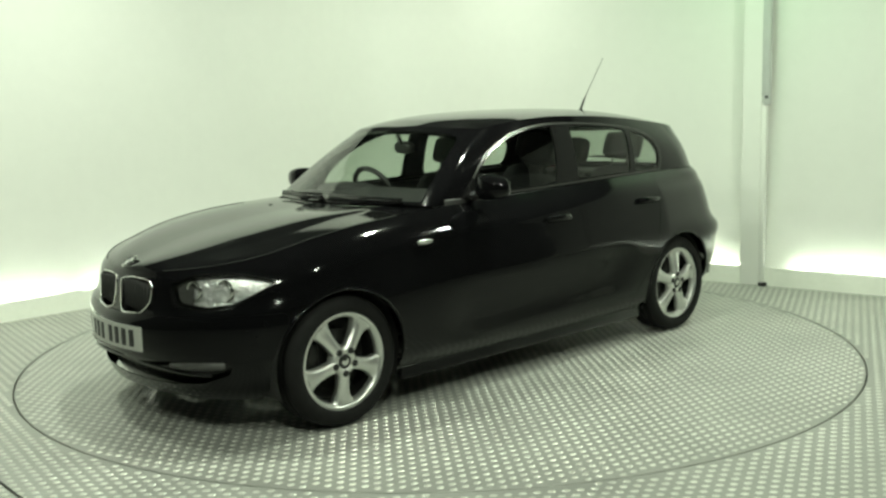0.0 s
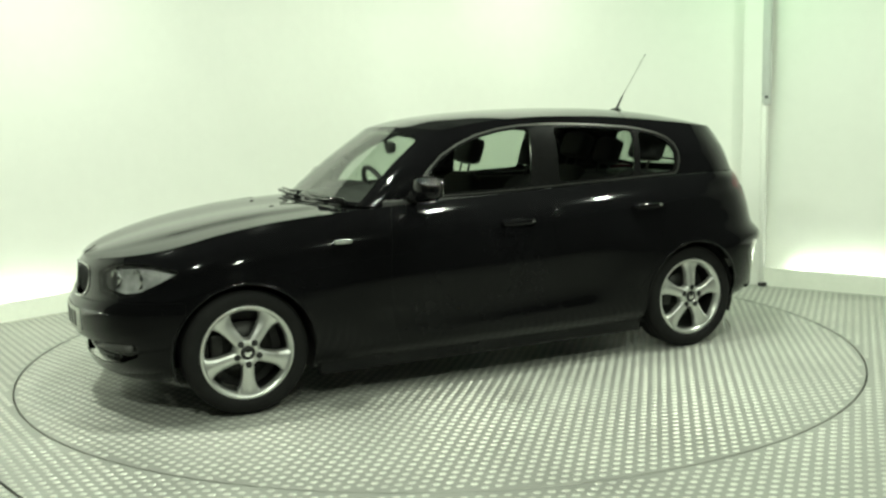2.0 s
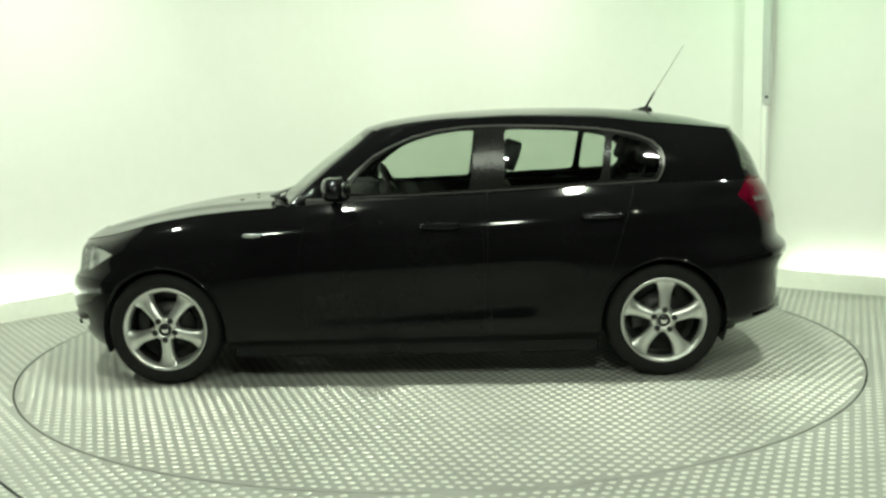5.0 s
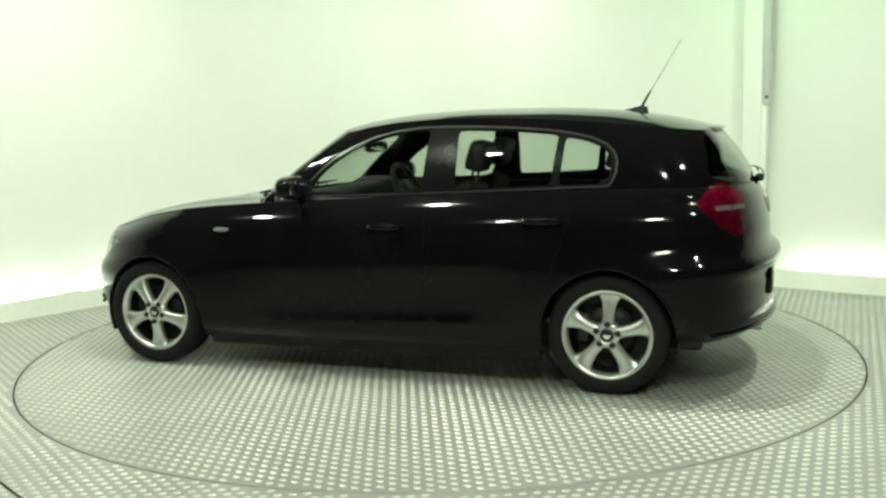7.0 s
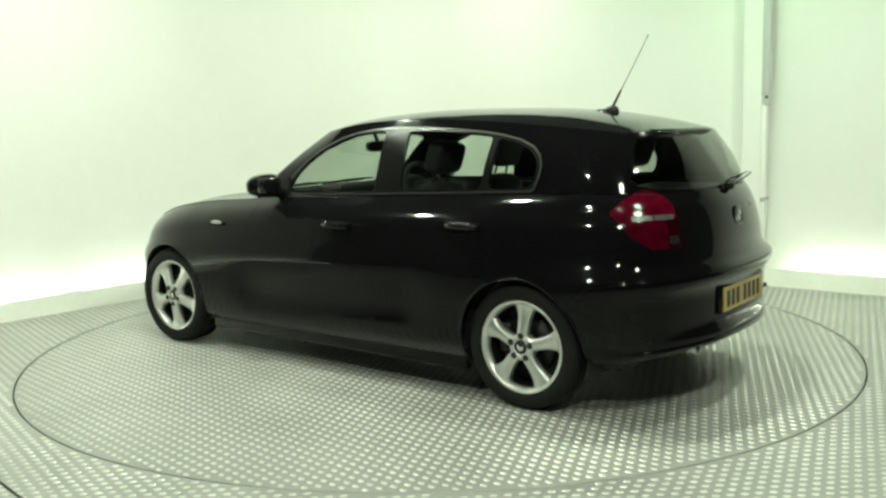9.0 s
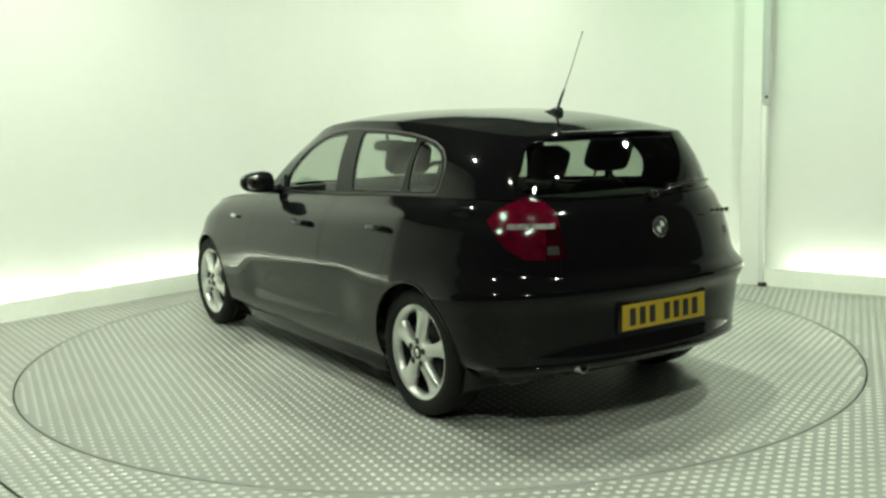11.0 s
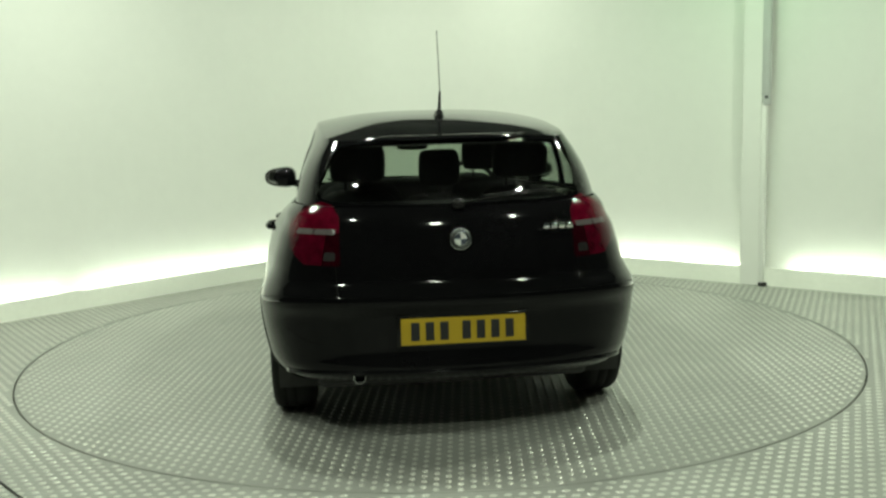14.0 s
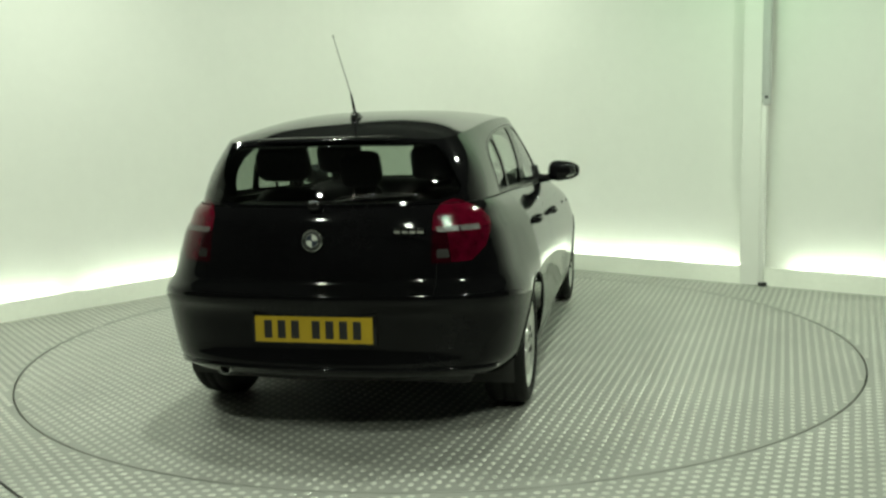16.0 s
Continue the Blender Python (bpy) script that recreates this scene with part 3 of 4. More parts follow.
# windscreen and rear window
WS = [(0.622, 0.972), (0.609, 1.02), (0.512, 1.262), (0.482, 1.290), (0.42, 1.306), (0.25, 1.322), (0.0, 1.328), (-0.1, 1.328), (-0.1, 0.972)]
ws, green = cut(green, front, WS, lambda c: c.x > 0.1 and c.y < 0.69)
RW = [(0.60, 1.095), (0.585, 1.064), (0.53, 1.047), (0.35, 1.038), (-0.1, 1.034), (-0.1, 1.296), (0.25, 1.292), (0.42, 1.286), (0.485, 1.276), (0.52, 1.245)]
rw_band, green = cut(green, front, grown(RW, 0.012), lambda c: c.x < -1.5)
rw, rw_seal = cut(rw_band, front, RW)

# lamps and openings in the lower shell
lamp_f = lambda p: (p.y - p.x, p.z)
HEAD = rounded([(-1.56, 0.690), (-1.42, 0.728), (-1.28, 0.742), (-1.08, 0.738), (-0.865, 0.708), (-1.02, 0.645), (-1.16, 0.600), (-1.32, 0.585), (-1.53, 0.602)], 0.03)
head_rim, lower = cut(lower, lamp_f, grown(HEAD, 0.006), lambda c: c.x > 1.3)
head, head_rim = cut(head_rim, lamp_f, HEAD)
lamp_r = lambda p: (p.y + p.x, p.z)
TAIL = rounded([(-1.02, 0.950), (-1.10, 0.998), (-1.20, 1.034), (-1.27, 1.047), (-1.36, 1.030), (-1.44, 0.985), (-1.475, 0.90), (-1.505, 0.785), (-1.26, 0.788), (-1.13, 0.845)], 0.014)
tail, lower = cut(lower, lamp_r, TAIL, lambda c: c.x < -1.5)
tail_crown, green = cut(green, lamp_r, TAIL, lambda c: c.x < -1.5)
stripe, tail = cut(tail, lamp_r, [(-1.15, 0.914), (-1.44, 0.914), (-1.44, 0.936), (-1.15, 0.936)])
stripe_out, stripe = cut(stripe, lamp_r, [(-1.10, 0.90), (-1.292, 0.90), (-1.292, 0.95), (-1.10, 0.95)])
stripe, divider = cut(stripe, lamp_r, [(-1.300, 0.90), (-1.50, 0.90), (-1.50, 0.95), (-1.300, 0.95)])
fog, tail = cut(tail, lamp_r, rounded([(-1.395, 0.806), (-1.47, 0.806), (-1.462, 0.842), (-1.395, 0.842)], 0.01))
tail_inner, tail = cut(tail, lamp_r, [(-1.385, 0.70), (-1.60, 0.70), (-1.60, 0.92), (-1.385, 0.92)])
tail_top, tail = cut(tail, lamp_r, [(-0.9, 0.925), (-1.6, 0.925), (-1.6, 1.2), (-0.9, 1.2)])
KIDNEY = rounded([(0.028, 0.694), (0.11, 0.706), (0.235, 0.700), (0.268, 0.680), (0.262, 0.600), (0.215, 0.560), (0.085, 0.550), (0.036, 0.566)], 0.02)
nose = lambda c: c.x > 1.8
kid_rim, lower = cut(lower, front, grown(KIDNEY, 0.006), nose)
kid, kid_rim = cut(kid_rim, front, KIDNEY)
bonnet_bite, bonnet = cut(bonnet, front, grown(KIDNEY, 0.006), lambda c: c.x > 1.96)
INTAKE = rounded([(-0.2, 0.350), (0.67, 0.358), (0.64, 0.300), (0.52, 0.252), (0.36, 0.234), (-0.2, 0.230)], 0.02)
intake_back, _ = cut(lower, front, grown(INTAKE, 0.035), nose)
intake, lower = cut(lower, front, INTAKE, nose)


def bumper_front(p):
    return p.x, p.z


FB = [(1.67, 0.0), (2.3, 0.0), (2.3, 0.556), (1.90, 0.566), (1.66, 0.60), (1.60, 0.56)]
RB = [(-1.64, 0.0), (-2.4, 0.0), (-2.4, 0.672), (-1.9, 0.655), (-1.70, 0.625), (-1.60, 0.53)]
GATE = [(-0.2, 0.655), (0.52, 0.655), (0.525, 0.78), (0.515, 1.10), (-0.2, 1.10)]
fb, lower = cut(lower, bumper_front, FB)
fb, fb_seal = cut(fb, bumper_front, grown(FB, -0.0025))
rb, lower = cut(lower, bumper_front, RB)
rb, rb_seal = cut(rb, bumper_front, grown(RB, -0.0025))
gate, lower = cut(lower, front, GATE, lambda c: c.x < -1.93)
gate, gate_seal = cut(gate, front, grown(GATE, -0.0025))
FDOOR = rounded([(0.555, 0.258), (0.60, 0.60), (0.555, 0.90), (0.47, 1.02), (-0.36, 1.05), (-0.395, 0.60), (-0.385, 0.258)], 0.05)
RDOOR = rounded([(-0.392, 0.258), (-0.402, 0.60), (-0.37, 1.05), (-1.30, 1.06), (-1.27, 0.82), (-1.02, 0.50), (-0.94, 0.258)], 0.05)
doors, seals = [], []
for outline in (FDOOR, RDOOR):
    big, lower = cut(lower, side, outline, lambda c: c.y > 0.5)
    door, seal = cut(big, side, grown(outline, -0.0025))
    doors.append(door)
    seals += seal

# bonnet ends at the windscreen; a black scuttle lies behind it
SCUTTLE = [(0.2, -0.1), (0.845, -0.1), (0.845, 0.0), (0.82, 0.30), (0.76, 0.52), (0.66, 0.70), (0.2, 0.80)]
scuttle, bonnet = cut(bonnet, plan, SCUTTLE)
scuttle, _ = cut(scuttle, plan, [(0.58, -0.1), (0.9, -0.1), (0.9, 0.8), (0.58, 0.8)])

panel("body", lower, S_LOWER, PAINT, car, both=True, solid=0.012)
panel("upper_body", green, S_GREEN, PAINT, car, "black painted roof pillars and window frames", True, 0.025)
panel("roof", roof, S_ROOF, PAINT, car, "", True, 0.02)
panel("bonnet", bonnet, S_BONNET, PAINT, car, "glossy black bonnet", True, 0.008)
panel("scuttle", scuttle, S_BONNET, PLASTIC, car, "black plastic scuttle panel", True, 0.004, -0.012)
fbump = panel("front_bumper", fb, S_LOWER, PAINT, car, "", True, 0.012)
rbump = panel("rear_bumper", rb, S_LOWER, PAINT, car, "", True, 0.012)
tailgate = panel("tailgate", gate, S_LOWER, PAINT, car, "", True, 0.012)
part("intake", shell_geo(intake_back, True, lambda p: Vector((-0.05, 0, 0))), TRIM, fbump, "dark lower air intake")
part("intake_bar", tube([(1.965 - 0.09 * (k / 10) ** 4, 0.60 * k / 10, 0.300 + 0.008 * (k / 10)) for k in range(-10, 11)], 0.009, 8), TRIM, fbump, "black plastic bar across the intake")
for sgn in (1, -1):
    part("fog_cover", tube([(1.966, sgn * 0.40, 0.338), (1.926, sgn * 0.50, 0.342), (1.868, sgn * 0.59, 0.346), (1.828, sgn * 0.640, 0.349)], 0.014, 8, [0.010, 0.019, 0.021, 0.018]), GREY_PLASTIC, fbump, "grey plastic trim strip beside the intake")
for name, door in zip(("front_door", "rear_door"), doors):
    for sh, sgn in ((door, 1), (flip(door), -1)):
        d = panel(name, sh, S_LOWER, PAINT, car, "", False, 0.012)
        hx, hz = (-0.158, 0.830) if name == "front_door" else (-1.005, 0.868)
        hy = 0.838
        cup = part("handle_cup", moved(pillow(0.13, 0.012, 0.062, e=0.8), pose(hx, sgn * (hy - 0.012), hz - 0.012)), TRIM, d)
        part("handle", moved(tube([(-0.095, -0.012, 0), (-0.085, 0.012, 0), (-0.05, 0.022, 0.001), (0.05, 0.022, 0.002), (0.085, 0.012, 0), (0.095, -0.012, 0)], 0.0135, 10),
                             pose(hx, sgn * hy, hz) @ Matrix.Diagonal((1, sgn, 1.15, 1))), PAINT, d, "black painted pull handle")
both_sides("bumper_joint", fb_seal, S_LOWER, GAP, "dark joint above the front bumper", 0.0, -0.004)
both_sides("bumper_joint", rb_seal, S_LOWER, GAP, "dark joint above the rear bumper", 0.0, -0.004)
both_sides("tailgate_joint", gate_seal, S_LOWER, GAP, "dark shut line round the tailgate", 0.0, -0.004)
for sgn in (1, -1):
    part("bonnet_joint", tube([(x, sgn * y, z_top(x) + 0.0005) for x, y in loop_xy(1.0) if 0.86 < x < 1.93], 0.0022, 6), GAP, car, "dark shut line of the bonnet")
both_sides("door_seal", seals, S_LOWER, GAP, "dark shut line round the doors", 0.0, -0.004)
both_sides("window_surround", surround, S_GREEN, SATIN, "satin grey window surround", 0.006, 0.002)
both_sides("pillar_trim", inner, S_GREEN, TRIM, "satin black pillar trim", 0.02)
for pane in panes:
    for ob in both_sides("side_window", pane, S_GREEN, SIDE_GLASS, "clear side window pane", 0.0, -0.005):
        ob.visible_shadow = False
screen = panel("windscreen", ws, S_GREEN, SIDE_GLASS, car, "clear raked windscreen", True)
screen.visible_shadow = False
rear_window = panel("rear_window", rw, S_GREEN, REAR_GLASS, car, "tinted rear window", True)
rear_window.visible_shadow = False
panel("window_seal", rw_seal, S_GREEN, PAINT, rear_window, "black painted band", True, 0.02)

# rear spoiler lip
lip = []
for k in range(-24, 25):
    t = k / 24
    x = -1.812 + 0.20 * abs(t) ** 3.5
    y = 0.525 * t
    z = 1.311 - 0.006 * t * t
    lip.append([Vector((x + 0.06, y, z + 0.010)), Vector((x + 0.02, y, z + 0.008)), Vector((x - 0.022, y, z - 0.002)), Vector((x - 0.026, y, z - 0.007)), Vector((x - 0.020, y, z - 0.012)), Vector((x + 0.02, y, z - 0.014))])
part("spoiler", shell_geo(quads(lip)), PAINT, car, "black roof spoiler lip")

# headlamps
inside, bezel = cut(head, lamp_f, [(-1.24 + (u + 1.24) * 0.955, 0.664 + (z - 0.664) * 0.87) for u, z in HEAD])
head_whole, head = head, inside
indicator, head = cut(head, lamp_f, [(-1.7, 0.5), (-1.43, 0.5), (-1.41, 0.8), (-1.7, 0.8)])
for sh, ind, bez, whole, sgn in ((head, indicator, bezel, head_whole, 1), (flip(head), flip(indicator), flip(bezel), flip(head_whole), -1)):
    lamp = part("headlamp", shell_geo(sh, shift=lambda p: Vector((-0.035, -0.02 * sgn, 0))), REFLECTOR, car, "silver headlamp with a clear lens")
    part("bezel", shell_geo(bez, shift=lambda p: Vector((-0.012, -0.007 * sgn, 0))), TRIM, lamp, "black bezel inside the headlamp")
    panel("lens", whole, S_LOWER, LAMP_GLASS, lamp, "clear headlamp lens").visible_shadow = False
    part("indicator", shell_geo(ind, shift=lambda p: Vector((-0.03, -0.012 * sgn, 0))), GREY_PLASTIC, lamp, "grey inner indicator section")
    for bx_, by_, br in ((1.862, 0.465, 0.042), (1.775, 0.580, 0.046)):
        part("bulb_bowl", moved(lathe([(0.0, -0.030), (br * 0.5, -0.026), (br * 0.86, 0.0)], 24), pose(bx_ + 0.002, sgn * by_, 0.662, 0, 0, -90 + sgn * 14)), BOWL, lamp, "silver lamp bowl")
        part("lamp_ring", moved(lathe([(br * 0.84, 0.0), (br * 0.92, 0.007), (br * 1.06, 0.006), (br * 1.12, -0.004)], 28), pose(bx_ + 0.004, sgn * by_, 0.662, 0, 0, -90 + sgn * 14)), CHROME, lamp, "bright ring round the lamp bowl")
both_sides("headlamp_rim", head_rim, S_LOWER, TRIM, "black headlamp edge", 0.01, -0.002)

# tail lamps
for side_of, sgn in ((lambda q: q, 1), (flip, -1)):
    lamp = panel("tail_lamp", side_of(tail), S_LOWER, RED, car, "red tail lamp with a pale band", False, 0.01)
    panel("inner_lens", side_of(tail_inner), S_LOWER, RED_DARK, lamp, "dark red inner lens", False, 0.01)
    for st in (stripe_out, stripe):
        panel("reversing_lens", side_of(st), S_LOWER, CLEAR, lamp, "pale reversing light band", False, 0.006, 0.001)
    panel("divider", side_of(divider), S_LOWER, RED_DARK, lamp, "", False, 0.006)
    panel("fog_lens", side_of(fog), S_LOWER, STEEL, lamp, "grey lower lens", False, 0.006)
    panel("upper_lens", side_of(tail_top), S_LOWER, RED_TOP, lamp, "bright red upper lens", False, 0.01)
    panel("lens_crown", side_of(tail_crown), S_GREEN, RED_TOP, lamp, "bright red lens edge", False, 0.01)

# kidney grille
for sgn in (1, -1):
    sh = (lambda q: q) if sgn == 1 else flip
    fr = part("grille", shell_geo(sh(kid), shift=lambda p: Vector((-0.045, 0, 0))), TRIM, car, "black grille with a chrome surround")
    part("grille_frame", shell_geo(sh(kid_rim), shift=lambda p: Vector((0.006, 0, 0))), CHROME, fr, "chrome grille frame", solid=0.012)
    for k in range(9):
        y = 0.047 + 0.025 * k
        part("slat", box(0.03, 0.006, 0.135 - 0.02 * abs(k - 3.5) / 4, 1.985 - 0.25 * y * y, sgn * y, 0.628, 0.001, 1), PLASTIC, fr)


def roundel(r, m):
    b = part("badge", moved(lathe([(0, 0.004), (r * 0.98, 0.003), (r, 0.0)], 32), m), INK, car, "round dark badge with a silver rim")
    part("badge_rim", moved(lathe([(r * 0.9, 0.004), (r * 0.95, 0.0065), (r, 0.005), (r * 1.02, 0.0)], 32), m), CHROME, b, "silver rim")
    part("badge_rim", moved(lathe([(r * 0.56, 0.0045), (r * 0.6, 0.006), (r * 0.64, 0.0045)], 32), m), CHROME, b, "silver inner ring")
    for k in range(4):
        a0 = k * math.pi / 2
        v = [Vector((0, 0.0052, 0))] + [Vector((r * 0.55 * math.cos(a0 + i * math.pi / 14), 0.0052, r * 0.55 * math.sin(a0 + i * math.pi / 14))) for i in range(8)]
        part("badge_field", moved((v, [[0, i + 1, i + 2] for i in range(7)]), m), WHITE if k % 2 else BLUE, b, smooth=False)


roundel(0.040, pose(1.942, 0, 0.762, 0, 0, -90) @ pose(0, 0, 0, 58))
roundel(0.046, pose(-2.066, 0, 0.889, 0, 0, 90) @ pose(0, 0, 0, 8))


def number_plate(x, z, turn, tilt, material, label, bend=0.0):
    """A plate with plain bars, bent back towards its ends to follow the bumper."""
    v, f = [], []
    for i in range(15):
        u = -0.2625 + 0.525 * i / 14
        o = -bend * u * u
        v += [Vector((u, o + dy, dz)) for dy, dz in ((-0.003, -0.056), (0.003, -0.056), (0.003, 0.056), (-0.003, 0.056))]
    for i in range(14):
        f += [[i * 4 + k, i * 4 + (k + 1) % 4, i * 4 + 4 + (k + 1) % 4, i * 4 + 4 + k] for k in range(4)]
    f += [[3, 2, 1, 0], [56, 57, 58, 59]]
    p = part("number_plate", (v, f), material, car, label, smooth=False, m=pose(x, 0, z, 0, 0, turn) @ pose(0, 0, 0, tilt))
    for k in range(7):
        cx = -0.195 + 0.061 * k + (0.032 if k > 3 else 0)
        part("bar", moved(box(0.036, 0.002, 0.078, 0, 0.0038, 0, 0.0005), pose(cx, -bend * cx * cx, 0, 0, 0, math.degrees(math.atan(-2 * bend * cx)))), INK, p, "plain dark bar")
    return p


# near-flush dark panel in place of the shade in the plate recess
part("plate_recess_shade", box(0.024, 0.56, 0.136, -2.084, 0, 0.511, 0.006), TRIM, rbump, "dark panel standing in for the shaded plate recess")
number_plate(2.062, 0.442, -90, 0, WHITE, "white front number plate with dark bars", 0.45)
number_plate(-2.098, 0.511, 90, 1, YELLOW, "yellow rear number plate with dark bars")
for k in range(4):
    part("badge_bar", box(0.004, 0.026, 0.022, -2.052, -0.37 - 0.033 * k, 0.930, 0.001), CHROME, tailgate, "silver bar of model lettering", m=pose(0, 0, 0))
part("plate_light_bar", box(0.03, 0.40, 0.018, -2.088, 0, 0.672, 0.005), PAINT, tailgate, "black grip bar above the plate")

# side repeaters
for sgn in (1, -1):
    part("side_repeater", pillow(0.098, 0.014, 0.024, 0.836, sgn * 0.843, 0.803, 0.7), BOWL, car, "clear side repeater lamp")

# door mirrors
for sgn in (1, -1):
    g = pillow(0.125, 0.205, 0.128, 0, 0, 0, 0.72, 28, 18)
    vv = [Vector((v.x * (1 - 0.25 * (v.y / 0.095)) + (0.02 if v.x > 0 else 0) * (1 - abs(v.y) / 0.1), v.y, v.z * (1 - 0.18 * (v.y / 0.095)))) for v in g[0]]
    mir = part("door_mirror", moved((vv, g[1]), pose(0.375, 0.865 * sgn, 1.035, 0, 0, -8 * sgn) @ Matrix.Diagonal((1, sgn, 1, 1))), PAINT, car, "black door mirror")
    part("mirror_glass", moved(pillow(0.006, 0.155, 0.085, e=0.6), pose(0.322, 0.866 * sgn, 1.037, 0, 0, -8 * sgn)), CHROME, mir, "mirror glass")
    part("mirror_arm", tube([(0.40, sgn * 0.695, 0.985), (0.40, sgn * 0.74, 0.985), (0.385, sgn * 0.80, 1.0)], 0.02, 10, [0.034, 0.026, 0.026]), TRIM, mir)
    part("mirror_base",
         ([Vector((0.33, sgn * 0.712, 0.980)), Vector((0.45, sgn * 0.712, 0.976)), Vector((0.345, sgn * 0.694, 1.075)), Vector((0.33, sgn * 0.68, 0.980)), Vector((0.45, sgn * 0.68, 0.976)), Vector((0.345, sgn * 0.66, 1.075))],
          [[0, 1, 2], [3, 5, 4], [0, 3, 4, 1], [1, 4, 5, 2], [2, 5, 3, 0]]), TRIM, mir, smooth=False)

# aerial
base = pillow(0.15, 0.05, 0.05, -1.35, 0, 1.395, 0.9)
part("aerial_base", ([Vector((v.x, v.y, v.z + max(0, (v.z - 1.385)) * max(0, -(v.x + 1.33)) * 9)) for v in base[0]], base[1]), TRIM, car, "black aerial foot")
part("aerial", tube([(-1.375, 0, 1.405), (-1.392, 0, 1.436), (-1.425, 0, 1.495), (-1.437, 0, 1.515)], 0.004, 8, [0.010, 0.008, 0.006, 0.005]), TRIM, car, "black aerial stem")
part("aerial_rod", tube([(-1.434, 0, 1.510), (-1.515, 0.012, 1.64), (-1.596, 0.026, 1.775)], 0.002, 8, [0.0024, 0.0021, 0.0019]), ROD, car, "thin grey aerial rod")
part("aerial_tip", pillow(0.007, 0.007, 0.009, -1.597, 0.026, 1.777, 1.0, 10, 6), TRIM, car)

# wipers
for y0, span in ((0.52, 0.56), (-0.06, 0.44)):
    w = part("wiper", tube([(0.80 - 0.22 * (y0 * 1.15) ** 2, y0, 0.972), (0.81, y0 - 0.12, 0.978), (0.795, y0 - span + 0.06, 0.985)], 0.009, 6), TRIM, car, "black wiper arm")
    part("wiper_blade", tube([(0.735, y0 + 0.04, 0.988), (0.775, y0 - 0.2, 0.99), (0.755, y0 - span, 0.99)], 0.007, 6), TRIM, w)
    part("wiper_spindle", pillow(0.035, 0.035, 0.03, 0.80 - 0.22 * (y0 * 1.15) ** 2, y0, 0.972, 0.9), TRIM, w)
for y in (0.22, -0.22):
    part("washer_jet", pillow(0.03, 0.02, 0.014, 1.02, y, 0.942, 0.8), PLASTIC, car, "black washer jet")
rwip = part("rear_wiper", tube([(-2.035, 0.0, 1.035), (-2.042, -0.06, 1.046), (-2.028, -0.20, 1.064), (-1.995, -0.36, 1.072), (-1.968, -0.43, 1.070)], 0.005, 6), TRIM, car, "black rear wiper arm")
part("wiper_boss", pillow(0.05, 0.06, 0.045, -2.02, 0.0, 1.032, 0.8), TRIM, rwip)
part("wiper_blade", tube([(-2.012, -0.10, 1.064), (-1.990, -0.30, 1.078), (-1.950, -0.44, 1.072)], 0.004, 6), TRIM, rwip)

# glossy lip along the foot of the rear bumper
lip_line = [p for p in loop_at(0.055) if p.x < -1.80]
lip_line = [Vector((p.x - 0.001, p.y, p.z)) for p in lip_line] + [Vector((p.x - 0.001, -p.y, p.z)) for p in reversed(lip_line[:-1])]
part("bumper_lip", tube(lip_line, 0.011, 8), PAINT, rbump, "glossy black bumper lip")

# exhaust, sills, underside
part("exhaust_pipe", moved(join(lathe([(0.024, 0.0), (0.027, 0.0), (0.027, 0.22), (0.024, 0.22), (0.024, 0.0)], 20)), pose(-2.050, 0.44, 0.313, 0, 0, -90)), BOWL, car, "chrome exhaust tailpipe")
part("exhaust_box", pillow(0.22, 0.75, 0.16, -1.80, 0.1, 0.30, 0.5), STEEL, car, "dark silencer")
part("underside", box(3.25, 1.24, 0.10, -0.15, 0, 0.245, 0.03), PLASTIC, car, "dark underside")
for sgn in (1, -1):
    part("sill", box(1.96, 0.05, 0.105, -0.01, sgn * 0.775, 0.186, 0.015), PAINT, car, "black painted sill")
    for x in (AXLE, -AXLE):
        v, f = [], []
        for i in range(25):
            a = math.pi * (i / 24) * 1.24 - 0.12 * math.pi
            for y in (0.80, 0.50):
                v.append(Vector((x + 0.345 * math.cos(a), sgn * y, HUB_Z + 0.345 * math.sin(a))))
            v.append(Vector((x + 0.02 * math.cos(a), sgn * 0.50, HUB_Z + 0.02 * math.sin(a))))
        for i in range(24):
            f += [[i * 3, i * 3 + 3, i * 3 + 4, i * 3 + 1], [i * 3 + 1, i * 3 + 4, i * 3 + 5, i * 3 + 2]]
        part("arch_liner", (v, f), PLASTIC, car, "dark wheel arch liner")

# rolled edges of the wheel arches


def body_y(x, z):
    """Half width of the body at a place along it and a height."""
    v = (z - z_low(x)) / (z_top(x) - z_low(x))
    pts = loop_at(min(1.0, max(0.0, v)))
    for p, q in zip(pts, pts[1:]):
        if q.x <= x <= p.x and p.x > q.x:
            return p.y + (q.y - p.y) * (p.x - x) / (p.x - q.x)
    return half_w(v)


for x in (AXLE, -AXLE):
    edge = [(x + 0.337 * math.cos(math.pi * (k / 30 * 1.16 - 0.08)), HUB_Z + 0.337 * math.sin(math.pi * (k / 30 * 1.16 - 0.08))) for k in range(31)]
    for sgn in (1, -1):
        part("arch_edge", tube([(ex, sgn * (body_y(ex, ez) - 0.002), ez) for ex, ez in edge], 0.007, 8), PAINT, car, "rolled black wheel arch edge")

# ---- wheels ----


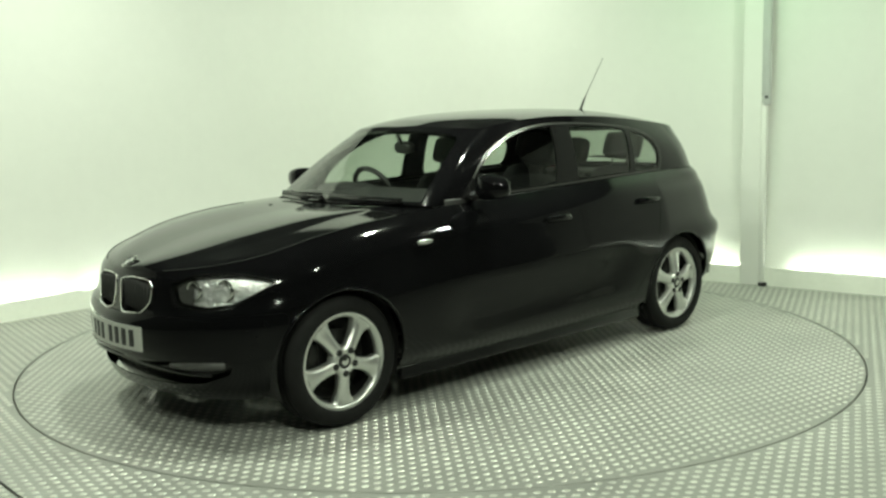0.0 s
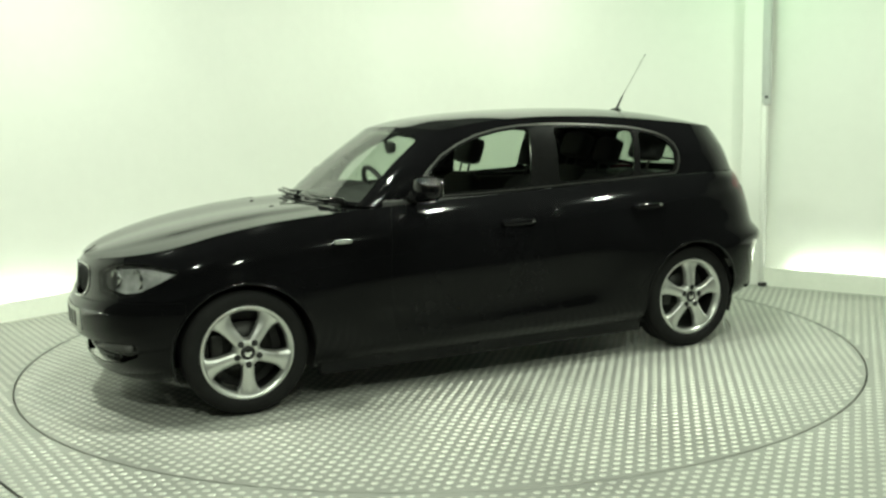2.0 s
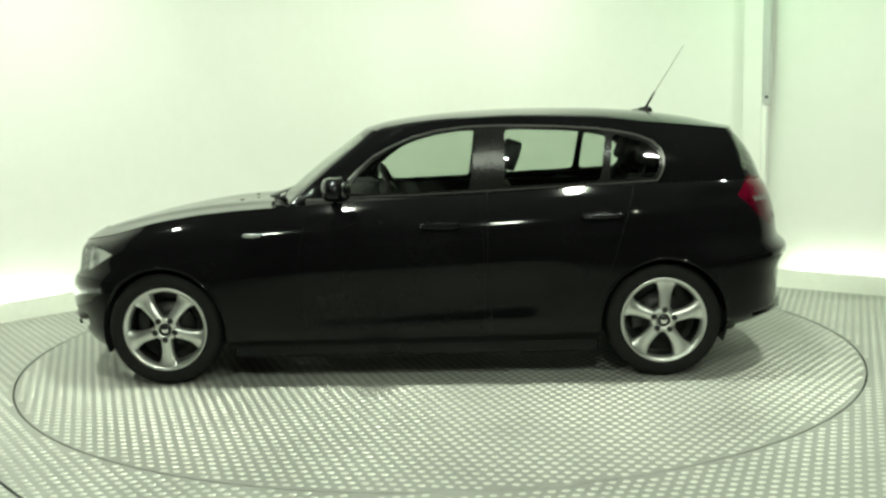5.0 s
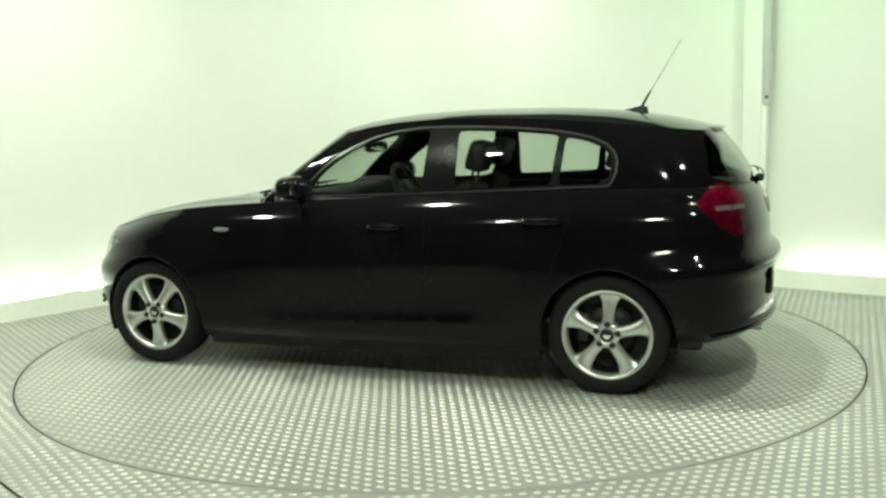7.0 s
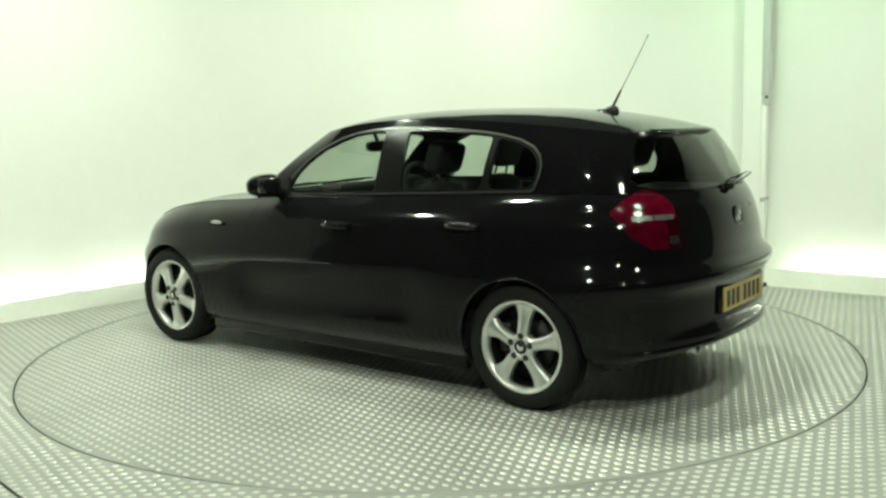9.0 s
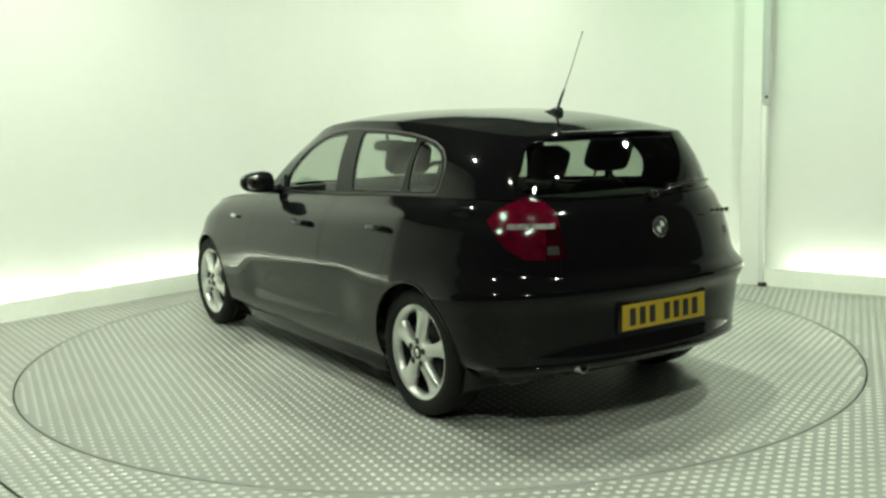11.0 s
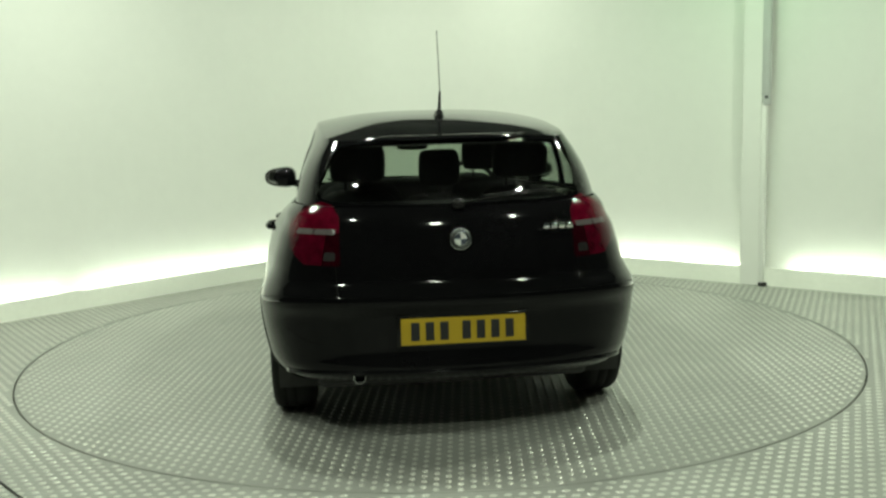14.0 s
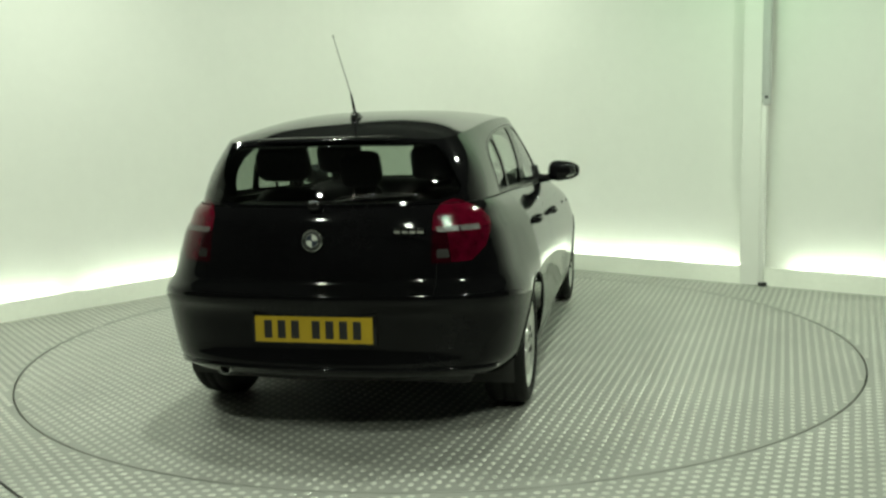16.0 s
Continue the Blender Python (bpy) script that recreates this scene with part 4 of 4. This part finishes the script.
def spoke_geo():
    """One spoke: narrow by the hub, spreading towards the rim, with a raised face."""
    v, f = [], []
    rr = [0.040, 0.070, 0.105, 0.140, 0.170, 0.192, 0.206]
    ww = [0.030, 0.0285, 0.0290, 0.0325, 0.041, 0.054, 0.070]
    yy = [0.000, 0.000, -0.004, -0.010, -0.014, -0.014, -0.012]
    for r, w, y in zip(rr, ww, yy):
        for t, dy in ((-1.0, -0.040), (-1.0, -0.010), (-0.72, 0.0), (0, 0.005), (0.72, 0.0), (1.0, -0.010), (1.0, -0.040)):
            v.append(Vector((w * t, y + dy, r)))
    for i in range(len(rr) - 1):
        for k in range(6):
            f.append([i * 7 + k, (i + 1) * 7 + k, (i + 1) * 7 + k + 1, i * 7 + k + 1])
    return v, f


def wheel(x, turn, flipped):
    w = new("wheel")
    w.parent = car
    w.matrix_basis = pose(x, (-HUB_Y if flipped else HUB_Y), HUB_Z, 0, 0, 180 if flipped else 0)
    tagged(w, "silver five-spoke alloy wheel with a black tyre")
    part("tyre", lathe([(0.222, -0.006), (0.232, 0.004), (0.250, 0.010), (0.272, 0.010), (0.290, 0.002), (0.300, -0.012), (0.3035, -0.03), (0.3045, -0.05), (0.300, -0.053), (0.300, -0.060), (0.3045, -0.063), (0.305, -0.095), (0.301, -0.098), (0.301, -0.106), (0.305, -0.109), (0.303, -0.17), (0.29, -0.185), (0.25, -0.195), (0.222, -0.19)], 72), RUBBER, w)
    # the barrel's dark colour stands for shade behind the spokes
    part("barrel", lathe([(0.206, -0.185), (0.200, -0.15), (0.196, -0.06), (0.200, -0.030)], 72), STEEL, w, "rim barrel coloured dark for the shade inside")
    part("rim", lathe([(0.1985, -0.040), (0.200, -0.028), (0.206, -0.012), (0.213, -0.005), (0.220, -0.002), (0.226, -0.001), (0.2285, -0.006), (0.226, -0.014)], 72), ALLOY, w, "silver rim")
    for k in range(5):
        part("spoke", spoke_geo(), ALLOY, w, smooth=True, m=pose(0, 0.0, 0, 0, -(turn + 72 * k), 0), auto=50)
    part("hub", lathe([(0.0, -0.004), (0.034, -0.004), (0.036, 0.002), (0.052, 0.003), (0.064, -0.004), (0.070, -0.045)], 40), ALLOY, w, "silver hub face")
    cap = part("hub_cap", lathe([(0.0, 0.004), (0.026, 0.003), (0.033, 0.001), (0.034, -0.004)], 28), INK, w, "round dark hub cap")
    part("cap_mark", lathe([(0.0, 0.0055), (0.016, 0.0045), (0.019, 0.003)], 20), CHROME, cap, "silver centre mark")
    for k in range(5):
        a = radians(turn + 72 * k)
        part("bolt", moved(lathe([(0.0, 0.0070), (0.0145, 0.0070), (0.0160, 0.0055), (0.0160, -0.002)], 14), pose(-0.056 * math.sin(a), 0, 0.056 * math.cos(a))), INK, w, "dark wheel bolt")
    part("brake_disc", lathe([(0.05, -0.085), (0.140, -0.085), (0.142, -0.105), (0.05, -0.105)], 40), STEEL, w, "dark steel brake disc")
    part("caliper", moved(box(0.07, 0.05, 0.15, 0.13, -0.085, 0.02, 0.015), pose(0, 0, 0)), STEEL, w, "dark brake caliper")
    part("inner_drum", lathe([(0.0, -0.12), (0.19, -0.12)], 32), PLASTIC, w)
    return w


for x, turn in ((AXLE, 180), (-AXLE, 4)):
    wheel(x, turn, False)
    wheel(x, turn, True)

# ---- interior ----


def seat(x, y, w=0.50, tilt=-18, back=0.62, hz=0.0, hw=0.26):
    s = new("seat")
    s.parent = car
    s.matrix_basis = pose(x, y, 0.32 + hz)
    tagged(s, "dark cloth car seat")
    part("seat_cushion", pillow(0.52, w, 0.17, 0.05, 0, 0.08, 0.5), CLOTH, s)
    part("backrest", moved(pillow(0.13, w, back, 0, 0, back / 2, 0.5), pose(-0.20, 0, 0.10, 0, tilt, 0)), CLOTH, s)
    top = Matrix.Translation((-0.20, 0, 0.10)) @ pose(0, 0, 0, 0, tilt, 0)
    part("headrest", moved(pillow(0.10, hw, 0.17, 0.01, 0, back + 0.145, 0.38), top), CLOTH, s)
    for k in (-1, 1):
        part("headrest_post", moved(tube([(0.01, k * 0.06, back - 0.03), (0.01, k * 0.06, back + 0.08)], 0.007, 8), top), STEEL, s)
    return s


seat(-0.115, 0.36, back=0.65)
seat(-0.035, -0.36, back=0.65)
for y in (0.40, 0.0, -0.40):
    seat(-0.86, y, 0.43, -22, 0.575 if y == 0.0 else 0.61, 0.06, 0.20 if y == 0.0 else 0.27)
dash = part("dashboard", moved(pillow(0.50, 1.30, 0.26, 0, 0, 0, 0.45), pose(0.50, 0, 0.86, 0, 8, 0)), DASH, car, "dark dashboard")
part("instrument_hood", pillow(0.26, 0.36, 0.12, 0.40, -0.36, 0.965, 0.6), DASH, dash)
ring = [(0.185 * math.cos(a * math.pi / 16), 0.185 * math.sin(a * math.pi / 16), 0) for a in range(33)]
sw = part("steering_wheel", moved(tube(ring, 0.016, 10), pose(0.17, -0.36, 0.93, 0, -66, 0)), PLASTIC, car, "dark steering wheel")
part("wheel_boss", moved(pillow(0.14, 0.16, 0.06, e=0.7), pose(0.18, -0.36, 0.93, 0, -66, 0)), PLASTIC, sw)
for a in (0, 180, 90):
    part("wheel_arm", moved(box(0.12, 0.03, 0.015, 0.12, 0, 0, 0.005), pose(0.17, -0.36, 0.93, 0, -66, 0) @ pose(0, 0, 0, 0, 0, a + 90)), PLASTIC, sw)
part("steering_column", tube([(0.19, -0.36, 0.92), (0.40, -0.36, 0.84)], 0.03, 10), PLASTIC, sw)
RV = pose(0.235, 0, 1.228, 0, 0, 0) @ pose(0, 0, 0, 0, 6, -14)
rv = part("rear_view_mirror", moved(pillow(0.045, 0.215, 0.07, 0, 0, 0, 0.6), RV), PLASTIC, car, "dark inside mirror")
part("mirror_stem", tube([(0.245, 0, 1.235), (0.295, 0, 1.328)], 0.011, 8), PLASTIC, rv)
part("mirror_glass", moved(pillow(0.004, 0.195, 0.055, -0.0225, 0, 0, 0.6), RV), CHROME, rv)
part("cabin_floor", box(2.7, 1.36, 0.03, -0.5, 0, 0.33), PLASTIC, car)
part("parcel_shelf", box(0.50, 1.20, 0.025, -1.62, 0, 0.985, 0.008), PLASTIC, car, "dark parcel shelf")
part("headlining", shell_geo(roof, True, lambda p: Vector((-0.01, 0, -0.030))), CLOTH, car, "dark headlining")
for sgn in (1, -1):
    part("door_card", box(1.9, 0.03, 0.50, -0.38, sgn * 0.685, 0.73, 0.012), PLASTIC, car, "dark inner door trim")
part("tunnel", box(1.9, 0.22, 0.22, -0.1, 0, 0.44, 0.03), PLASTIC, car)


# ---- movement ----


def motions():
    # the table turns steadily, the car stands on it
    off = Vector((-0.113, -0.114))
    rows_t, rows_c = [], []
    for k in range(17):
        t = float(k)
        deg = -137.80 - 8.719 * t - 0.02204 * t * t + 0.000123 * t ** 3
        a = radians(deg)
        rows_t.append((t, pose(0, 0, 0, 0, 0, deg)))
        rows_c.append((t, pose(-off.x * math.cos(a) + off.y * math.sin(a), -off.x * math.sin(a) - off.y * math.cos(a), 0.0, 0, 0, deg)))
    walk(table, rows_t)
    walk(car, rows_c)


motions()
